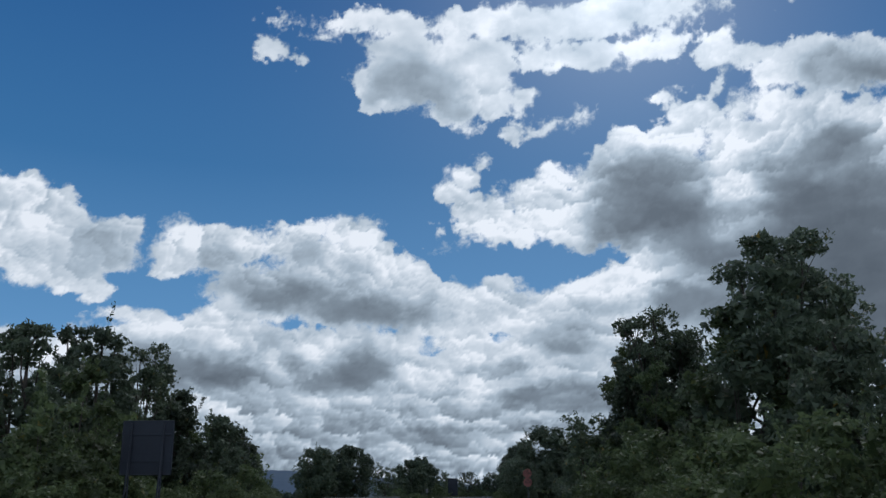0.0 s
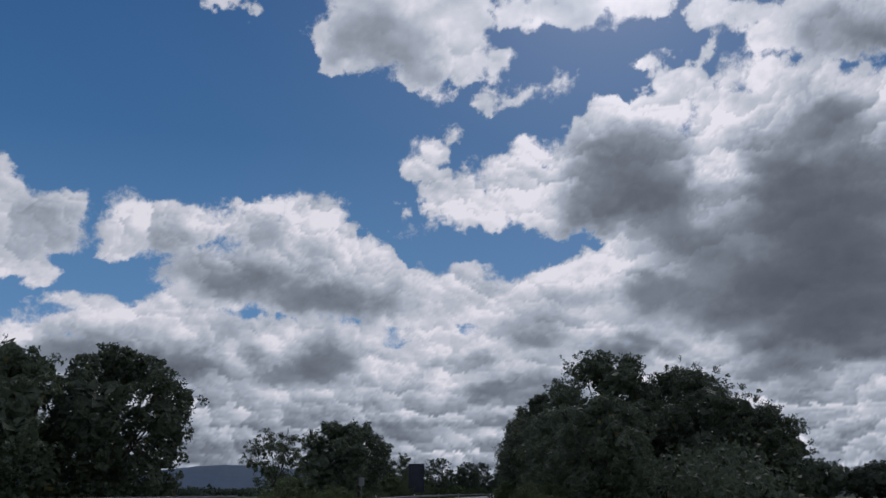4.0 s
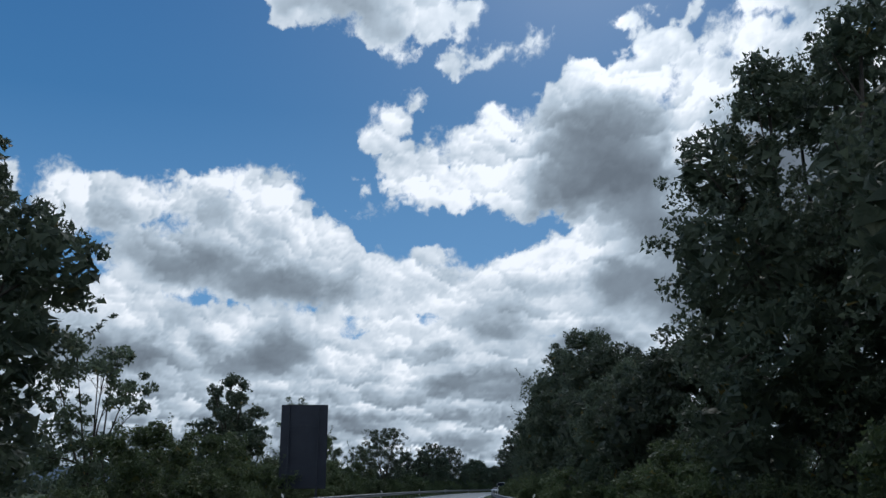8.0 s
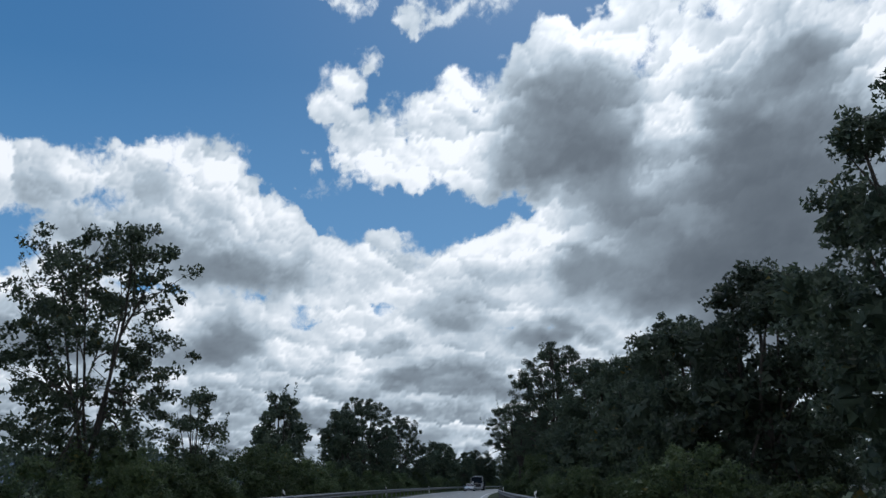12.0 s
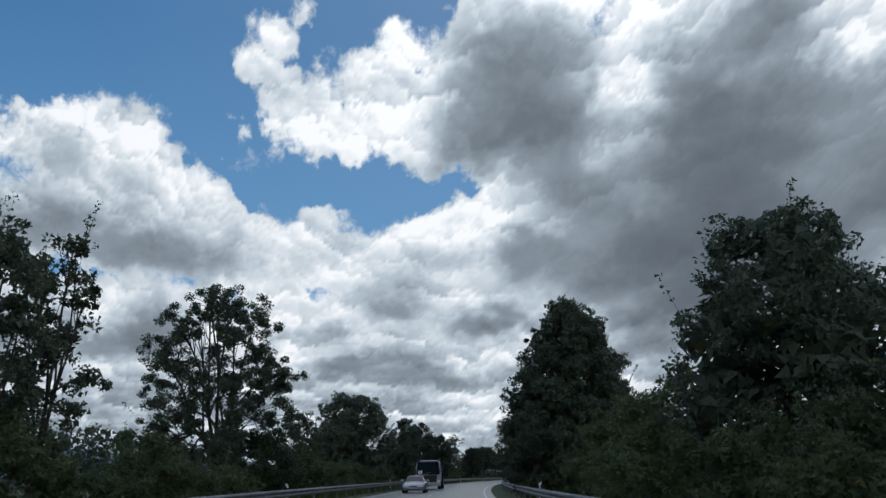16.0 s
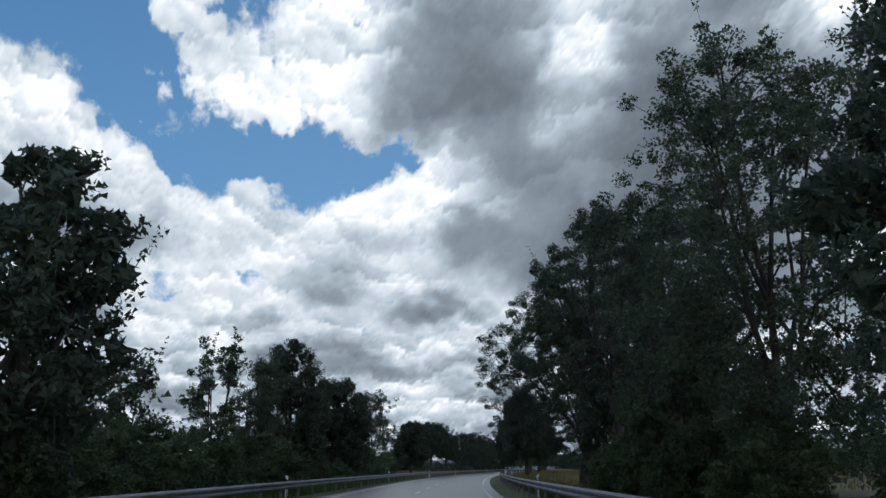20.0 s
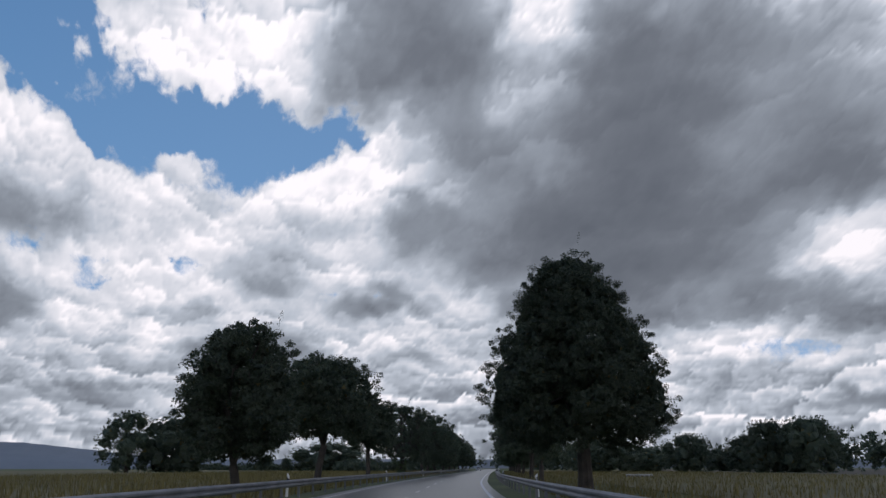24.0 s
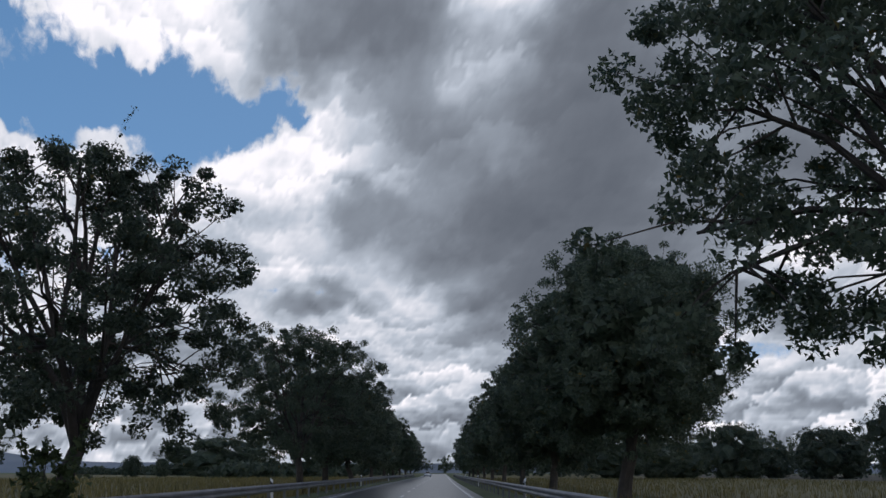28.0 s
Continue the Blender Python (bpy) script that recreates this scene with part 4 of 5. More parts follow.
def tree(name, H, R, foot, kind, seed, label, category, group, fine=1.0):
    """A tree or shrub: tapered trunk, limbs that reach into the crown, and clumps of leaf sprays."""
    rng, rnd = np.random.default_rng(seed), random.Random(seed)
    ob = hold(name, pose(0, 0, 0), label, category, group)
    z0 = max(foot * H, 0.12)
    ph = rng.uniform(0, 6.28, 6)
    sparse = {"s": 1.5, "w": 2.3, "t": 1.7, "a": 1.25, "o": 0.95, "c": 1.15, "b": 0.95}[kind]
    # the crown is built of lobes, and each lobe of clumps
    m = {"b": 10, "o": 24, "c": 64, "a": 26, "s": 18, "w": 30, "t": 16}[kind]
    lu = np.clip((np.arange(m) + rng.uniform(0.1, 0.9, m)) / m, 0.03, 0.95)
    la = np.arange(m) * 2.4 + rng.uniform(-0.5, 0.5, m) + ph[0]
    width = R * crown_width(kind, lu)
    lobe = np.clip(width * rng.uniform(*{"c": (0.3, 0.42), "a": (0.46, 0.68), "s": (0.5, 0.72), "t": (0.5, 0.72)}.get(kind, (0.36, 0.6)), m), 0.27 * R, 0.6 * R)
    even = kind == "c"
    lr = np.maximum(0, width * rng.uniform(0.98 if even else 0.95, 1.06 if even else 1.2, m) - 0.85 * lobe) * (1 + (0.02 if even else 0.1) * np.sin(2 * la + ph[1]))
    lz = np.clip(z0 + (H - z0) * lu, z0 + 0.5 * lobe, H - 0.8 * lobe)
    lean_x, lean_y = rng.uniform(-0.05, 0.05, 2) * H
    area = lobe ** 1.7
    airy = kind in "st"
    bulk = R * (H - z0)
    n = int(np.clip((13 if airy else 10) * bulk * fine ** 0.35, 60, 1500))
    hub = np.stack((lr * np.cos(la) + lean_x * lu, lr * np.sin(la) + lean_y * lu, lz), 1)
    full = kind in "ocab"
    pick = rng.choice(m, 5 * n, p=area / area.sum())
    d = rng.normal(0, 1, (5 * n, 3))
    d /= np.linalg.norm(d, axis=1)[:, None]
    d[:, 2] *= 0.88
    out = rng.uniform(0.72 if full else 0.3 if kind == "w" else 0.2, 1.04, 5 * n)
    spread = rng.uniform(0.13, 0.27, 5 * n) * (0.8 + 0.05 * R) * (0.75 if kind == "c" else 1.0)
    centres = hub[pick] + d * (np.maximum(0.1, lobe[pick] - 0.6 * spread) * out)[:, None]
    # clumps grow where the light reaches, not inside a neighbouring lobe
    gap = np.sqrt(((centres[:, None, :] - hub[None]) ** 2).sum(axis=2)) / lobe[None]
    gap[np.arange(5 * n), pick] = 9.0
    keep = np.flatnonzero(gap.min(axis=1) > (0.82 if full else 0.6 if kind == "w" else 0.5))[:n]
    n = len(keep)
    centres, spread, owner = centres[keep], spread[keep], pick[keep]
    centres[:, 2] = np.maximum(centres[:, 2], 0.3)
    size = (0.125 if airy else 0.15) / math.sqrt(fine)
    count = int(np.clip(sparse * (520 if airy else 400) * bulk * fine / n, 10, 200))
    v = leaves(rng, centres, spread, count, size)
    if kind in "ocab":
        # the heart of each lobe is shut tight with leaves
        deep = {"o": 0.52, "c": 0.5, "a": 0.5, "b": 0.46}[kind]
        axis = np.linspace(0.2, 0.88 if kind == "c" else 0.8, 1 if kind == "b" else 4 if kind == "c" else 3)
        heart = np.stack((lean_x * axis, lean_y * axis, z0 + (H - z0) * axis), 1)
        girth = (0.33 if kind == "c" else 0.28) * R * crown_width(kind, axis)
        for c0, r0 in zip(np.concatenate((hub, heart)), np.concatenate((lobe * deep, girth))):
            level = 0 if fine < 0.6 or r0 < 0.34 else 2 if fine > 1.45 and r0 > (0.5 if kind == "c" or fine > 1.7 else 1.0) else 1
            BALL, BALL_FACES = BALLS[level]
            bump = 1 + 0.22 * np.sin(BALL @ rng.normal(0, 4.0, 3) + rng.uniform(0, 6)) + 0.16 * np.sin(BALL @ rng.normal(0, 7.0, 3)) + rng.uniform(-0.1, 0.1, len(BALL))
            core = c0 + BALL * (bump * r0)[:, None] * (1, 1, 0.9)
            core[:, 2] = np.maximum(core[:, 2], 0.15)
            edge = r0 * (0.5, 0.26, 0.13)[level]
            tri = core[BALL_FACES] + rng.normal(0, min(0.45 * edge, 0.07), (len(BALL_FACES), 3, 3))
            tri[:, :, 2] = np.maximum(tri[:, :, 2], 0.12)
            v = np.concatenate((v, tri.reshape(-1, 3)))
    # single shoots stand out of the outline
    tips, stems = [], []
    for k in range({"b": 7, "s": 10, "o": 5, "a": 4, "c": 4, "w": 8, "t": 14}[kind]):
        p = Vector(centres[rnd.randrange(n)])
        d = Vector((p.x * 0.25 + rnd.uniform(-0.3, 0.3), p.y * 0.25 + rnd.uniform(-0.3, 0.3), rnd.uniform(0.8, 1.6))).normalized()
        ln = rnd.uniform(0.7, 1.5)
        w = d.orthogonal().normalized() * 0.015
        stems += [tuple(p + w), tuple(p - w), tuple(p + d * ln)]
        tips += [tuple(p + d * ln * f) for f in (0.45, 0.6, 0.75, 0.9, 1.0)]
    v = np.concatenate((v, leaves(rng, np.array(tips), np.full(len(tips), 0.07), 5, size * 0.8), np.array(stems)))
    pale = kind in ("s", "t")
    crown = new("crown", leaf_mesh("crown", v, LEAF_BUSH if kind == "b" else LEAF_PALE if pale else LEAF))
    crown.parent = ob
    # the trunk forks into limbs, one to each side of the crown; limbs reach the lobes, and twigs the clumps
    tr = max(0.05, H * {"b": 0.012, "w": 0.024}.get(kind, 0.030))
    verts, faces = [], []
    lead = kind in "cob"
    top = 0.82 * H if kind == "c" else 0.5 * H if kind == "b" else 0.7 * H if lead else max(0.78 * z0, 0.14 * H)
    bend = rnd.uniform(-0.02, 0.02) * H

    def stem(f):
        return Vector((lean_x * f * f + bend * f * (1 - f), lean_y * f * f, -0.25 + (top + 0.25) * f))

    taper = (1.5, 1.15, 1.0, 0.85, 0.62, 0.42, 0.24, 0.08) if lead else (1.5, 1.18, 1.0, 0.92, 0.88, 0.86, 0.85, 0.8)
    tube(verts, faces, [stem(f) for f in (0, 0.04, 0.12, 0.3, 0.5, 0.7, 0.88, 1.0)], [tr * f for f in taper], 9)
    ways = {"a": 5, "w": 6, "s": 5, "t": 5, "o": 5, "c": 5, "b": 4}[kind]
    sector = np.floor((la % 6.2832) / 6.2832 * ways).astype(int)
    sector[lr < 0.3 * R] = ways
    for w in range(ways + 1):
        mine = np.flatnonzero(sector == w)
        if not len(mine):
            continue
        goal = Vector(hub[mine].mean(axis=0))
        a = stem(rnd.uniform(0.9, 1.0)) if not lead else stem(min(0.85, max(0.2, 0.55 * goal.z / top)))
        knee = a.lerp(goal, 0.5)
        knee = Vector((knee.x * 0.78 + 0.22 * a.x, knee.y * 0.78 + 0.22 * a.y, knee.z + 0.06 * (goal - a).length))
        r = tr * rnd.uniform(0.36, 0.56) * (0.8 if lead else 0.62 if airy else 1.0)
        tube(verts, faces, [a, a.lerp(knee, 0.5) + Vector((0, 0, 0.04 * H if not lead else 0)), knee], (r, r * 0.8, r * 0.62), 7)
        for i in mine:
            c = Vector(hub[i])
            sag = knee.lerp(c, 0.5) + Vector((rnd.uniform(-0.1, 0.1), rnd.uniform(-0.1, 0.1), 0.08)) * R * 0.5
            tube(verts, faces, [knee, knee.lerp(sag, 0.55), sag, sag.lerp(c, 0.6), c], [r * f for f in (0.58, 0.5, 0.42, 0.32, 0.2)], 5)
            twigs = np.flatnonzero(owner == i)
            for j in twigs[: 0 if kind == "b" else 2 if lead else 9]:
                e = Vector(centres[j])
                b0 = sag.lerp(c, rnd.uniform(0.2, 1.0))
                mid = b0.lerp(e, 0.5) + Vector((0, 0, rnd.uniform(-0.05, 0.12))) * (e - b0).length
                tube(verts, faces, [b0, mid, e], (r * 0.22, r * 0.15, r * 0.05), 4)
    trunk = new("trunk", mesh_from("trunk", verts, faces, BARK))
    trunk.parent = ob
    return ob


KINDS = {
    "o": ("tree", "dense dark green broad-leaved tree with a rounded crown", "tree"),
    "a": ("avenue_tree", "dark green avenue tree with a clear trunk and spreading crown", "tree"),
    "c": ("lime_tree", "tall lime tree with a dense tapering dark crown", "tree"),
    "s": ("ash_tree", "airy green tree with thin branches and gaps", "tree"),
    "w": ("wide_tree", "tall wide tree with open boughs and loose green foliage", "tree"),
    "t": ("thinning_tree", "half bare tree with upright branches and sparse leaves", "tree"),
    "b": ("shrub", "leafy green shrub growing down to the grass", "shrub"),
}
GROUPS = {"left_avenue": "avenue trees along the road", "right_avenue": "avenue trees along the road", "field_trees": "trees across the fields"}


def fineness(s, side, kind):
    """How fine the leaves are: fine where the camera passes near."""
    if s > 760 or abs(side) > 30:
        return 0.35
    if kind == "b":
        return 1.7 if 4 < side < 10 else 0.8 if abs(side) < 10 else 0.5
    if kind == "c":
        return 4.0 if s > 600 else 1.6
    if 675 < s < 700:
        return 2.4
    if 540 < s < 550:
        return 3.0
    if 535 < s < 720 or kind == "w":
        return 1.9
    if abs(side) > 11.5:
        return 0.8
    return 1.5 if side > 0 and s > 140 else 0.9


seed = 100
spare = {}
for group, rows in TREES.items():
    for s, side, H, R, foot, kind in rows:
        seed += 1
        far = s > 760 or abs(side) > 30
        turn = (seed * 67) % 360
        key = (kind, group == "field_trees")
        if far and key in spare and spare[key][1] >= 2:
            src, _, h0, r0 = spare[key]
            ob = copy_thing(src, by_road(s, side, -0.12, turn))
            ob.scale = (R / r0, R / r0, H / h0)
        else:
            name, label, category = KINDS[kind]
            ob = tree(name, H, R, foot, kind, seed, label, category, GROUPS.get(group, "trees beside the road"), fineness(s, side, kind))
            ob.matrix_basis = by_road(s, side, -0.12, turn)
            if far:
                spare[key] = (ob, spare.get(key, (0, 0))[1] + 1, H, R)

# ---- hedges under the trees ----
hedge = random.Random(21)
shrubs = [tree("shrub", h, r, 0, "b", 900 + i, "low leafy shrub in the roadside hedge", "shrub", "hedge shrubs beside the road", 2.4) for i, (h, r) in enumerate(((2.6, 1.9), (3.2, 2.2), (2.2, 2.0), (3.8, 2.3), (2.8, 2.4)))]


def hedge_row(s0, s1, side, gap, low, high):
    s = s0
    while s < s1:
        k = hedge.randrange(5)
        f = hedge.uniform(low, high)
        ob = copy_thing(shrubs[k], by_road(s, side + hedge.uniform(-0.7, 0.7), -0.12, hedge.uniform(0, 360)))
        ob.scale = (f * hedge.uniform(0.95, 1.25), f * hedge.uniform(0.95, 1.25), f)
        s += gap * hedge.uniform(0.75, 1.25)


hedge_row(20, 60, -11.5, 4.0, 0.7, 1.1)
hedge_row(150, 222, -10.2, 4.0, 0.35, 0.6)
hedge_row(222, 588, -10.2, 4.8, 0.7, 1.1)
hedge_row(16, 48, 7.9, 4.2, 0.8, 1.2)
hedge_row(150, 372, 6.5, 4.6, 0.5, 0.9)
hedge_row(392, 470, 6.3, 4.2, 0.6, 0.95)
hedge_row(470, 535, 9.0, 5.2, 0.6, 0.95)
for k, (s, side) in enumerate(((168, -12.5), (262, -12.0), (300, 10.5), (352, 10.0), (470, 10.5))):
    shrubs[k].matrix_basis = by_road(s, side, -0.12, 40 * k)


# ---- signs ----
def lattice_sign(s, side, w, z0, z1, label):
    """The back of a large direction sign on lattice posts."""
    ob = hold("direction_sign", by_road(s, side, -0.1), label, "road sign")
    part("panel", boxed(-w / 2, w / 2, 0.0, 0.03, z0, z1, bevel=0.008), PANEL, ob)
    bm = bmesh.new()
    for a, b in (((-w / 2, 0.015, z0), (-w / 2, 0.015, z1)), ((w / 2, 0.015, z0), (w / 2, 0.015, z1)), ((-w / 2, 0.015, z1), (w / 2, 0.015, z1)), ((-w / 2, 0.015, z0), (w / 2, 0.015, z0))):
        rod(bm, a, b, 0.025)
    part("rim", bm, PANEL, ob, "dark metal rim")
    for x in (-w * 0.32, w * 0.32):
        bm = bmesh.new()
        rod(bm, (x, -0.05, -0.2), (x, -0.05, z1 - 0.05), 0.03)
        rod(bm, (x, -0.55, -0.2), (x, -0.08, z1 * 0.8), 0.025)
        k, n = 0, 6
        for k in range(n):
            z = z1 * 0.75 * k / n
            y = -0.55 + 0.47 * (z + 0.2) / (z1 * 0.8 + 0.2)
            rod(bm, (x, y, z), (x, -0.05, z + z1 * 0.09), 0.014, sides=6)
        part("lattice_post", bm, PANEL, ob)
    for z in (z0 + 0.25 * (z1 - z0), z0 + 0.75 * (z1 - z0)):
        part("rail", boxed(-w * 0.47, w * 0.47, -0.025, -0.002, z - 0.03, z + 0.03, bevel=0.004), PANEL, ob)
    return ob


lattice_sign(28.5, -9.0, 1.55, 2.0, 3.6, "dark back of a direction sign on steel lattice posts")
lattice_sign(241, -7.6, 2.45, 1.3, 5.6, "tall dark back of a large direction sign beside the barrier")


def small_sign():
    ob = hold("small_sign", by_road(182, -8.2, -0.1), "grey back of a small rectangular sign on a pole", "road sign")
    part("pole", rod(bmesh.new(), (0, 0, -0.2), (0, 0, 2.65), 0.03, sides=10), ZINC, ob)
    part("plate", boxed(-0.24, 0.24, 0.03, 0.05, 1.9, 2.65, bevel=0.006), ZINC, ob)


small_sign()


def disc(z, name, parent):
    bm = bmesh.new()
    bmesh.ops.create_cone(bm, cap_ends=True, segments=40, radius1=0.3, radius2=0.3, depth=0.02, matrix=Matrix.Translation((0, -0.05, z)) @ pose(0, 0, 0, 90))
    d = part(name, bm, SIGN_RED, parent)
    bm = bmesh.new()
    box(bm, -0.27, 0.27, -0.0665, -0.0625, z + 0.095, z + 0.11)
    box(bm, -0.008, 0.008, -0.0665, -0.0625, z - 0.2, z + 0.095)
    box(bm, -0.07, 0.09, -0.0665, -0.0625, z + 0.13, z + 0.19, bevel=0.002)
    for x in (0.06, 0.13, 0.19):
        box(bm, x, x + 0.045, -0.0665, -0.0625, z - 0.07, z + 0.06)
    part("bars", bm, BLACK, d, "dark dividing lines and figures")
    cu = bpy.data.curves.new("figures", "FONT")
    cu.body, cu.size, cu.extrude, cu.align_x = "50", 0.19, 0.002, "CENTER"
    fig = new("figures", cu)
    dg = bpy.context.evaluated_depsgraph_get()
    me = bpy.data.meshes.new_from_object(fig.evaluated_get(dg))
    bpy.data.objects.remove(fig)
    me.materials.clear()
    me.materials.append(BLACK)
    ob = new("figures", me)
    ob.parent = d
    ob.matrix_basis = pose(-0.125, -0.0645, z - 0.07, 90)


def round_signs():
    ob = hold("load_class_sign", by_road(65.8, 5.72, -0.08) @ pose(0, 0, 0, 0, -1.6), "two dull red round signs on one pole", "road sign")
    part("pole", rod(bmesh.new(), (0, 0, -0.2), (0, 0, 2.95), 0.035, sides=12), PANEL, ob)
    disc(2.82, "upper_disc", ob)
    disc(2.21, "lower_disc", ob)


round_signs()


# ---- bridge parapet ----
def parapet():
    ob = tagged(new("bridge_parapet"), "low dark steel parapet with upright bars on a road bridge", "railing")
    top = strip("top_rail", 66, 136, -8.75, -8.63, 1.12, ZINC, kind="", thick=0.07)
    foot = strip("kerb_beam", 66, 136, -9.0, -8.4, 0.16, STONE, kind="", thick=0.3)
    low = strip("low_rail", 66, 136, -8.72, -8.66, 0.3, ZINC, kind="", thick=0.05)
    for o in (top, foot, low):
        o.parent = ob
    bar = boxed(-0.012, 0.012, -0.012, 0.012, 0.14, 1.06)
    one = part("bar", bar, ZINC, ob)
    one.matrix_basis = by_road(66.2, -8.69)
    for k in range(1, 250):
        b = new("bar", one.data)
        b.parent = ob
        b.matrix_basis = by_road(66.2 + 0.28 * k, -8.69)


parapet()


# ---- far woods ----
def far_wood(s0, s1, side0, side1, low, high, seed, label, leaf=1.2, count=8):
    """A belt of distant trees, too far to tell one from the next."""
    rng = np.random.default_rng(seed)
    n = int(abs(s1 - s0) + abs(side1 - side0)) // 4
    verts = []
    for k in range(n):
        f = (k + rng.uniform(0, 1)) / n
        x, y, _ = at(s0 + (s1 - s0) * f, side0 + (side1 - side0) * f)
        h, r = rng.uniform(low, high), rng.uniform(2.6, 5.0)
        c = rng.normal(0, 1, (20, 3)) * (r * 0.45, r * 0.45, h * 0.2) + (0, 0, h * 0.5)
        c[:, 2] = np.clip(c[:, 2], 0.4, h)
        verts.append(leaves(rng, c + (x + rng.uniform(-4, 4), y + rng.uniform(-4, 4), 0), np.full(20, r * 0.2), count, leaf))
    ob = new("far_wood", leaf_mesh("far_wood", np.concatenate(verts), LEAF))
    return tagged(ob, label, "wood", kind="stuff")


far_wood(330, 640, 120, 150, 7, 12, 1, "distant dark belt of trees across the fields")
far_wood(700, 1150, 150, 60, 8, 14, 2, "distant dark belt of trees across the fields")
far_wood(900, 1250, 40, 14, 9, 13, 3, "distant dark belt of trees closing the road's far end")
far_wood(960, 1250, -16, -40, 8, 12, 4, "distant dark belt of trees closing the road's far end")
far_wood(960, 1150, -60, -190, 1.2, 4, 5, "distant hedge line on the far side of the meadow")
far_wood(190, 430, -75, -95, 1.2, 2.4, 6, "distant scrub on the low land by the bridge")
far_wood(224, 588, -24, -22, 3.5, 6, 7, "dark scrub behind the roadside hedge", 0.34, 22)
far_wood(150, 535, 20, 19, 3.5, 6, 10, "dark scrub behind the roadside trees", 0.34, 22)
far_wood(850, 960, -40, -26, 2, 3.6, 9, "distant hedge line on the far side of the meadow")
far_wood(1312, 1316, -60, 60, 9, 13, 8, "distant dark belt of trees closing the road's far end")


# ---- meadow grass ----
def tall_grass(s0, s1, side0, side1, count, height, seed, material, label):
    rng = np.random.default_rng(seed)
    s, d = rng.uniform(s0, s1, count), side0 + (side1 - side0) * rng.uniform(0, 1, count) ** 1.6
    h = np.interp(s, STEP, TURN)
    x = np.interp(s, STEP, LINE_X) + d * np.cos(h)
    y = np.interp(s, STEP, LINE_Y) + d * np.sin(h)
    z = height * rng.uniform(0.5, 1.2, count)
    a = rng.uniform(0, np.pi, count)
    w = 0.02 + 0.03 * z
    base = np.stack((x, y, np.full(count, -0.12)), 1)
    off = np.stack((np.cos(a) * w, np.sin(a) * w, 0 * a), 1)
    tip = base + np.stack((rng.normal(0, 0.16, count) * z, rng.normal(0, 0.16, count) * z, z), 1)
    ob = new("grass", leaf_mesh("grass", np.stack((base - off, base + off, tip), 1).reshape(-1, 3), material))
    return tagged(ob, label, "grass", kind="stuff")


DRY = leaf_material("dry_grass_blade", (0.10, 0.085, 0.03), (0.19, 0.16, 0.058), (0.24, 0.19, 0.08))
GREEN = leaf_material("grass_blade", (0.035, 0.06, 0.015), (0.09, 0.13, 0.035), (0.17, 0.15, 0.05))
tall_grass(586, 860, -8.2, -70, 44000, 0.65, 31, DRY, "tall dry meadow grass behind the barrier")
tall_grass(530, 860, 5.2, 60, 38000, 0.5, 32, DRY, "tall dry meadow grass behind the barrier")
tall_grass(20, 600, -7.2, -10, 24000, 0.5, 33, GREEN, "rough green verge grass along the road")
tall_grass(20, 600, 4.1, 7.5, 20000, 0.45, 34, GREEN, "rough green verge grass along the road")


# ---- vehicles in the oncoming lane ----
SILVER, _, b_s = mat("silver_car_paint")
b_s.inputs["Base Color"].default_value = (0.42, 0.44, 0.46, 1)
b_s.inputs["Metallic"].default_value, b_s.inputs["Roughness"].default_value = 0.75, 0.28
b_s.inputs["Coat Weight"].default_value = 0.6
WHITE_CAB = surface("white_cab_paint", (0.28, 0.29, 0.305), (0.39, 0.40, 0.415), 1.5, 0.35, 0, 0.03, 12)
GLASS, _, b_g = mat("dark_window_glass")
b_g.inputs["Base Color"].default_value = (0.013, 0.019, 0.028, 1)
b_g.inputs["Roughness"].default_value = 0.06
b_g.inputs["Specular IOR Level"].default_value = 0.4
LAMP, _, b_l = mat("headlamp_glass")
b_l.inputs["Base Color"].default_value = (0.7, 0.72, 0.74, 1)
b_l.inputs["Roughness"].default_value = 0.12
RUBBER = surface("tyre_rubber", (0.012, 0.012, 0.012), (0.03, 0.03, 0.03), 6, 0.8, 0, 0.2, 40)


def wheel(parent, x, y, r, w):
    bm = bmesh.new()
    bmesh.ops.create_cone(bm, cap_ends=True, segments=28, radius1=r, radius2=r, depth=w, matrix=pose(x, y, r, 0, 90))
    bmesh.ops.bevel(bm, geom=[e for e in bm.edges if len(e.link_faces) == 2 and any(len(f.verts) > 6 for f in e.link_faces)], offset=0.03, segments=2, affect="EDGES")
    wh = part("wheel", bm, RUBBER, parent)
    out = 1 if x > 0 else -1
    bm = bmesh.new()
    bmesh.ops.create_cone(bm, cap_ends=True, segments=24, radius1=r * 0.62, radius2=r * 0.62, depth=0.02, matrix=pose(x + out * (w / 2 + 0.005), y, r, 0, 90))
    for k in range(5):
        a = 2 * math.pi * k / 5
        rod(bm, (x + out * (w / 2 + 0.012), y, r), (x + out * (w / 2 + 0.012), y + r * 0.58 * math.cos(a), r + r * 0.58 * math.sin(a)), 0.02, sides=6)
    part("rim", bm, ZINC, wh)


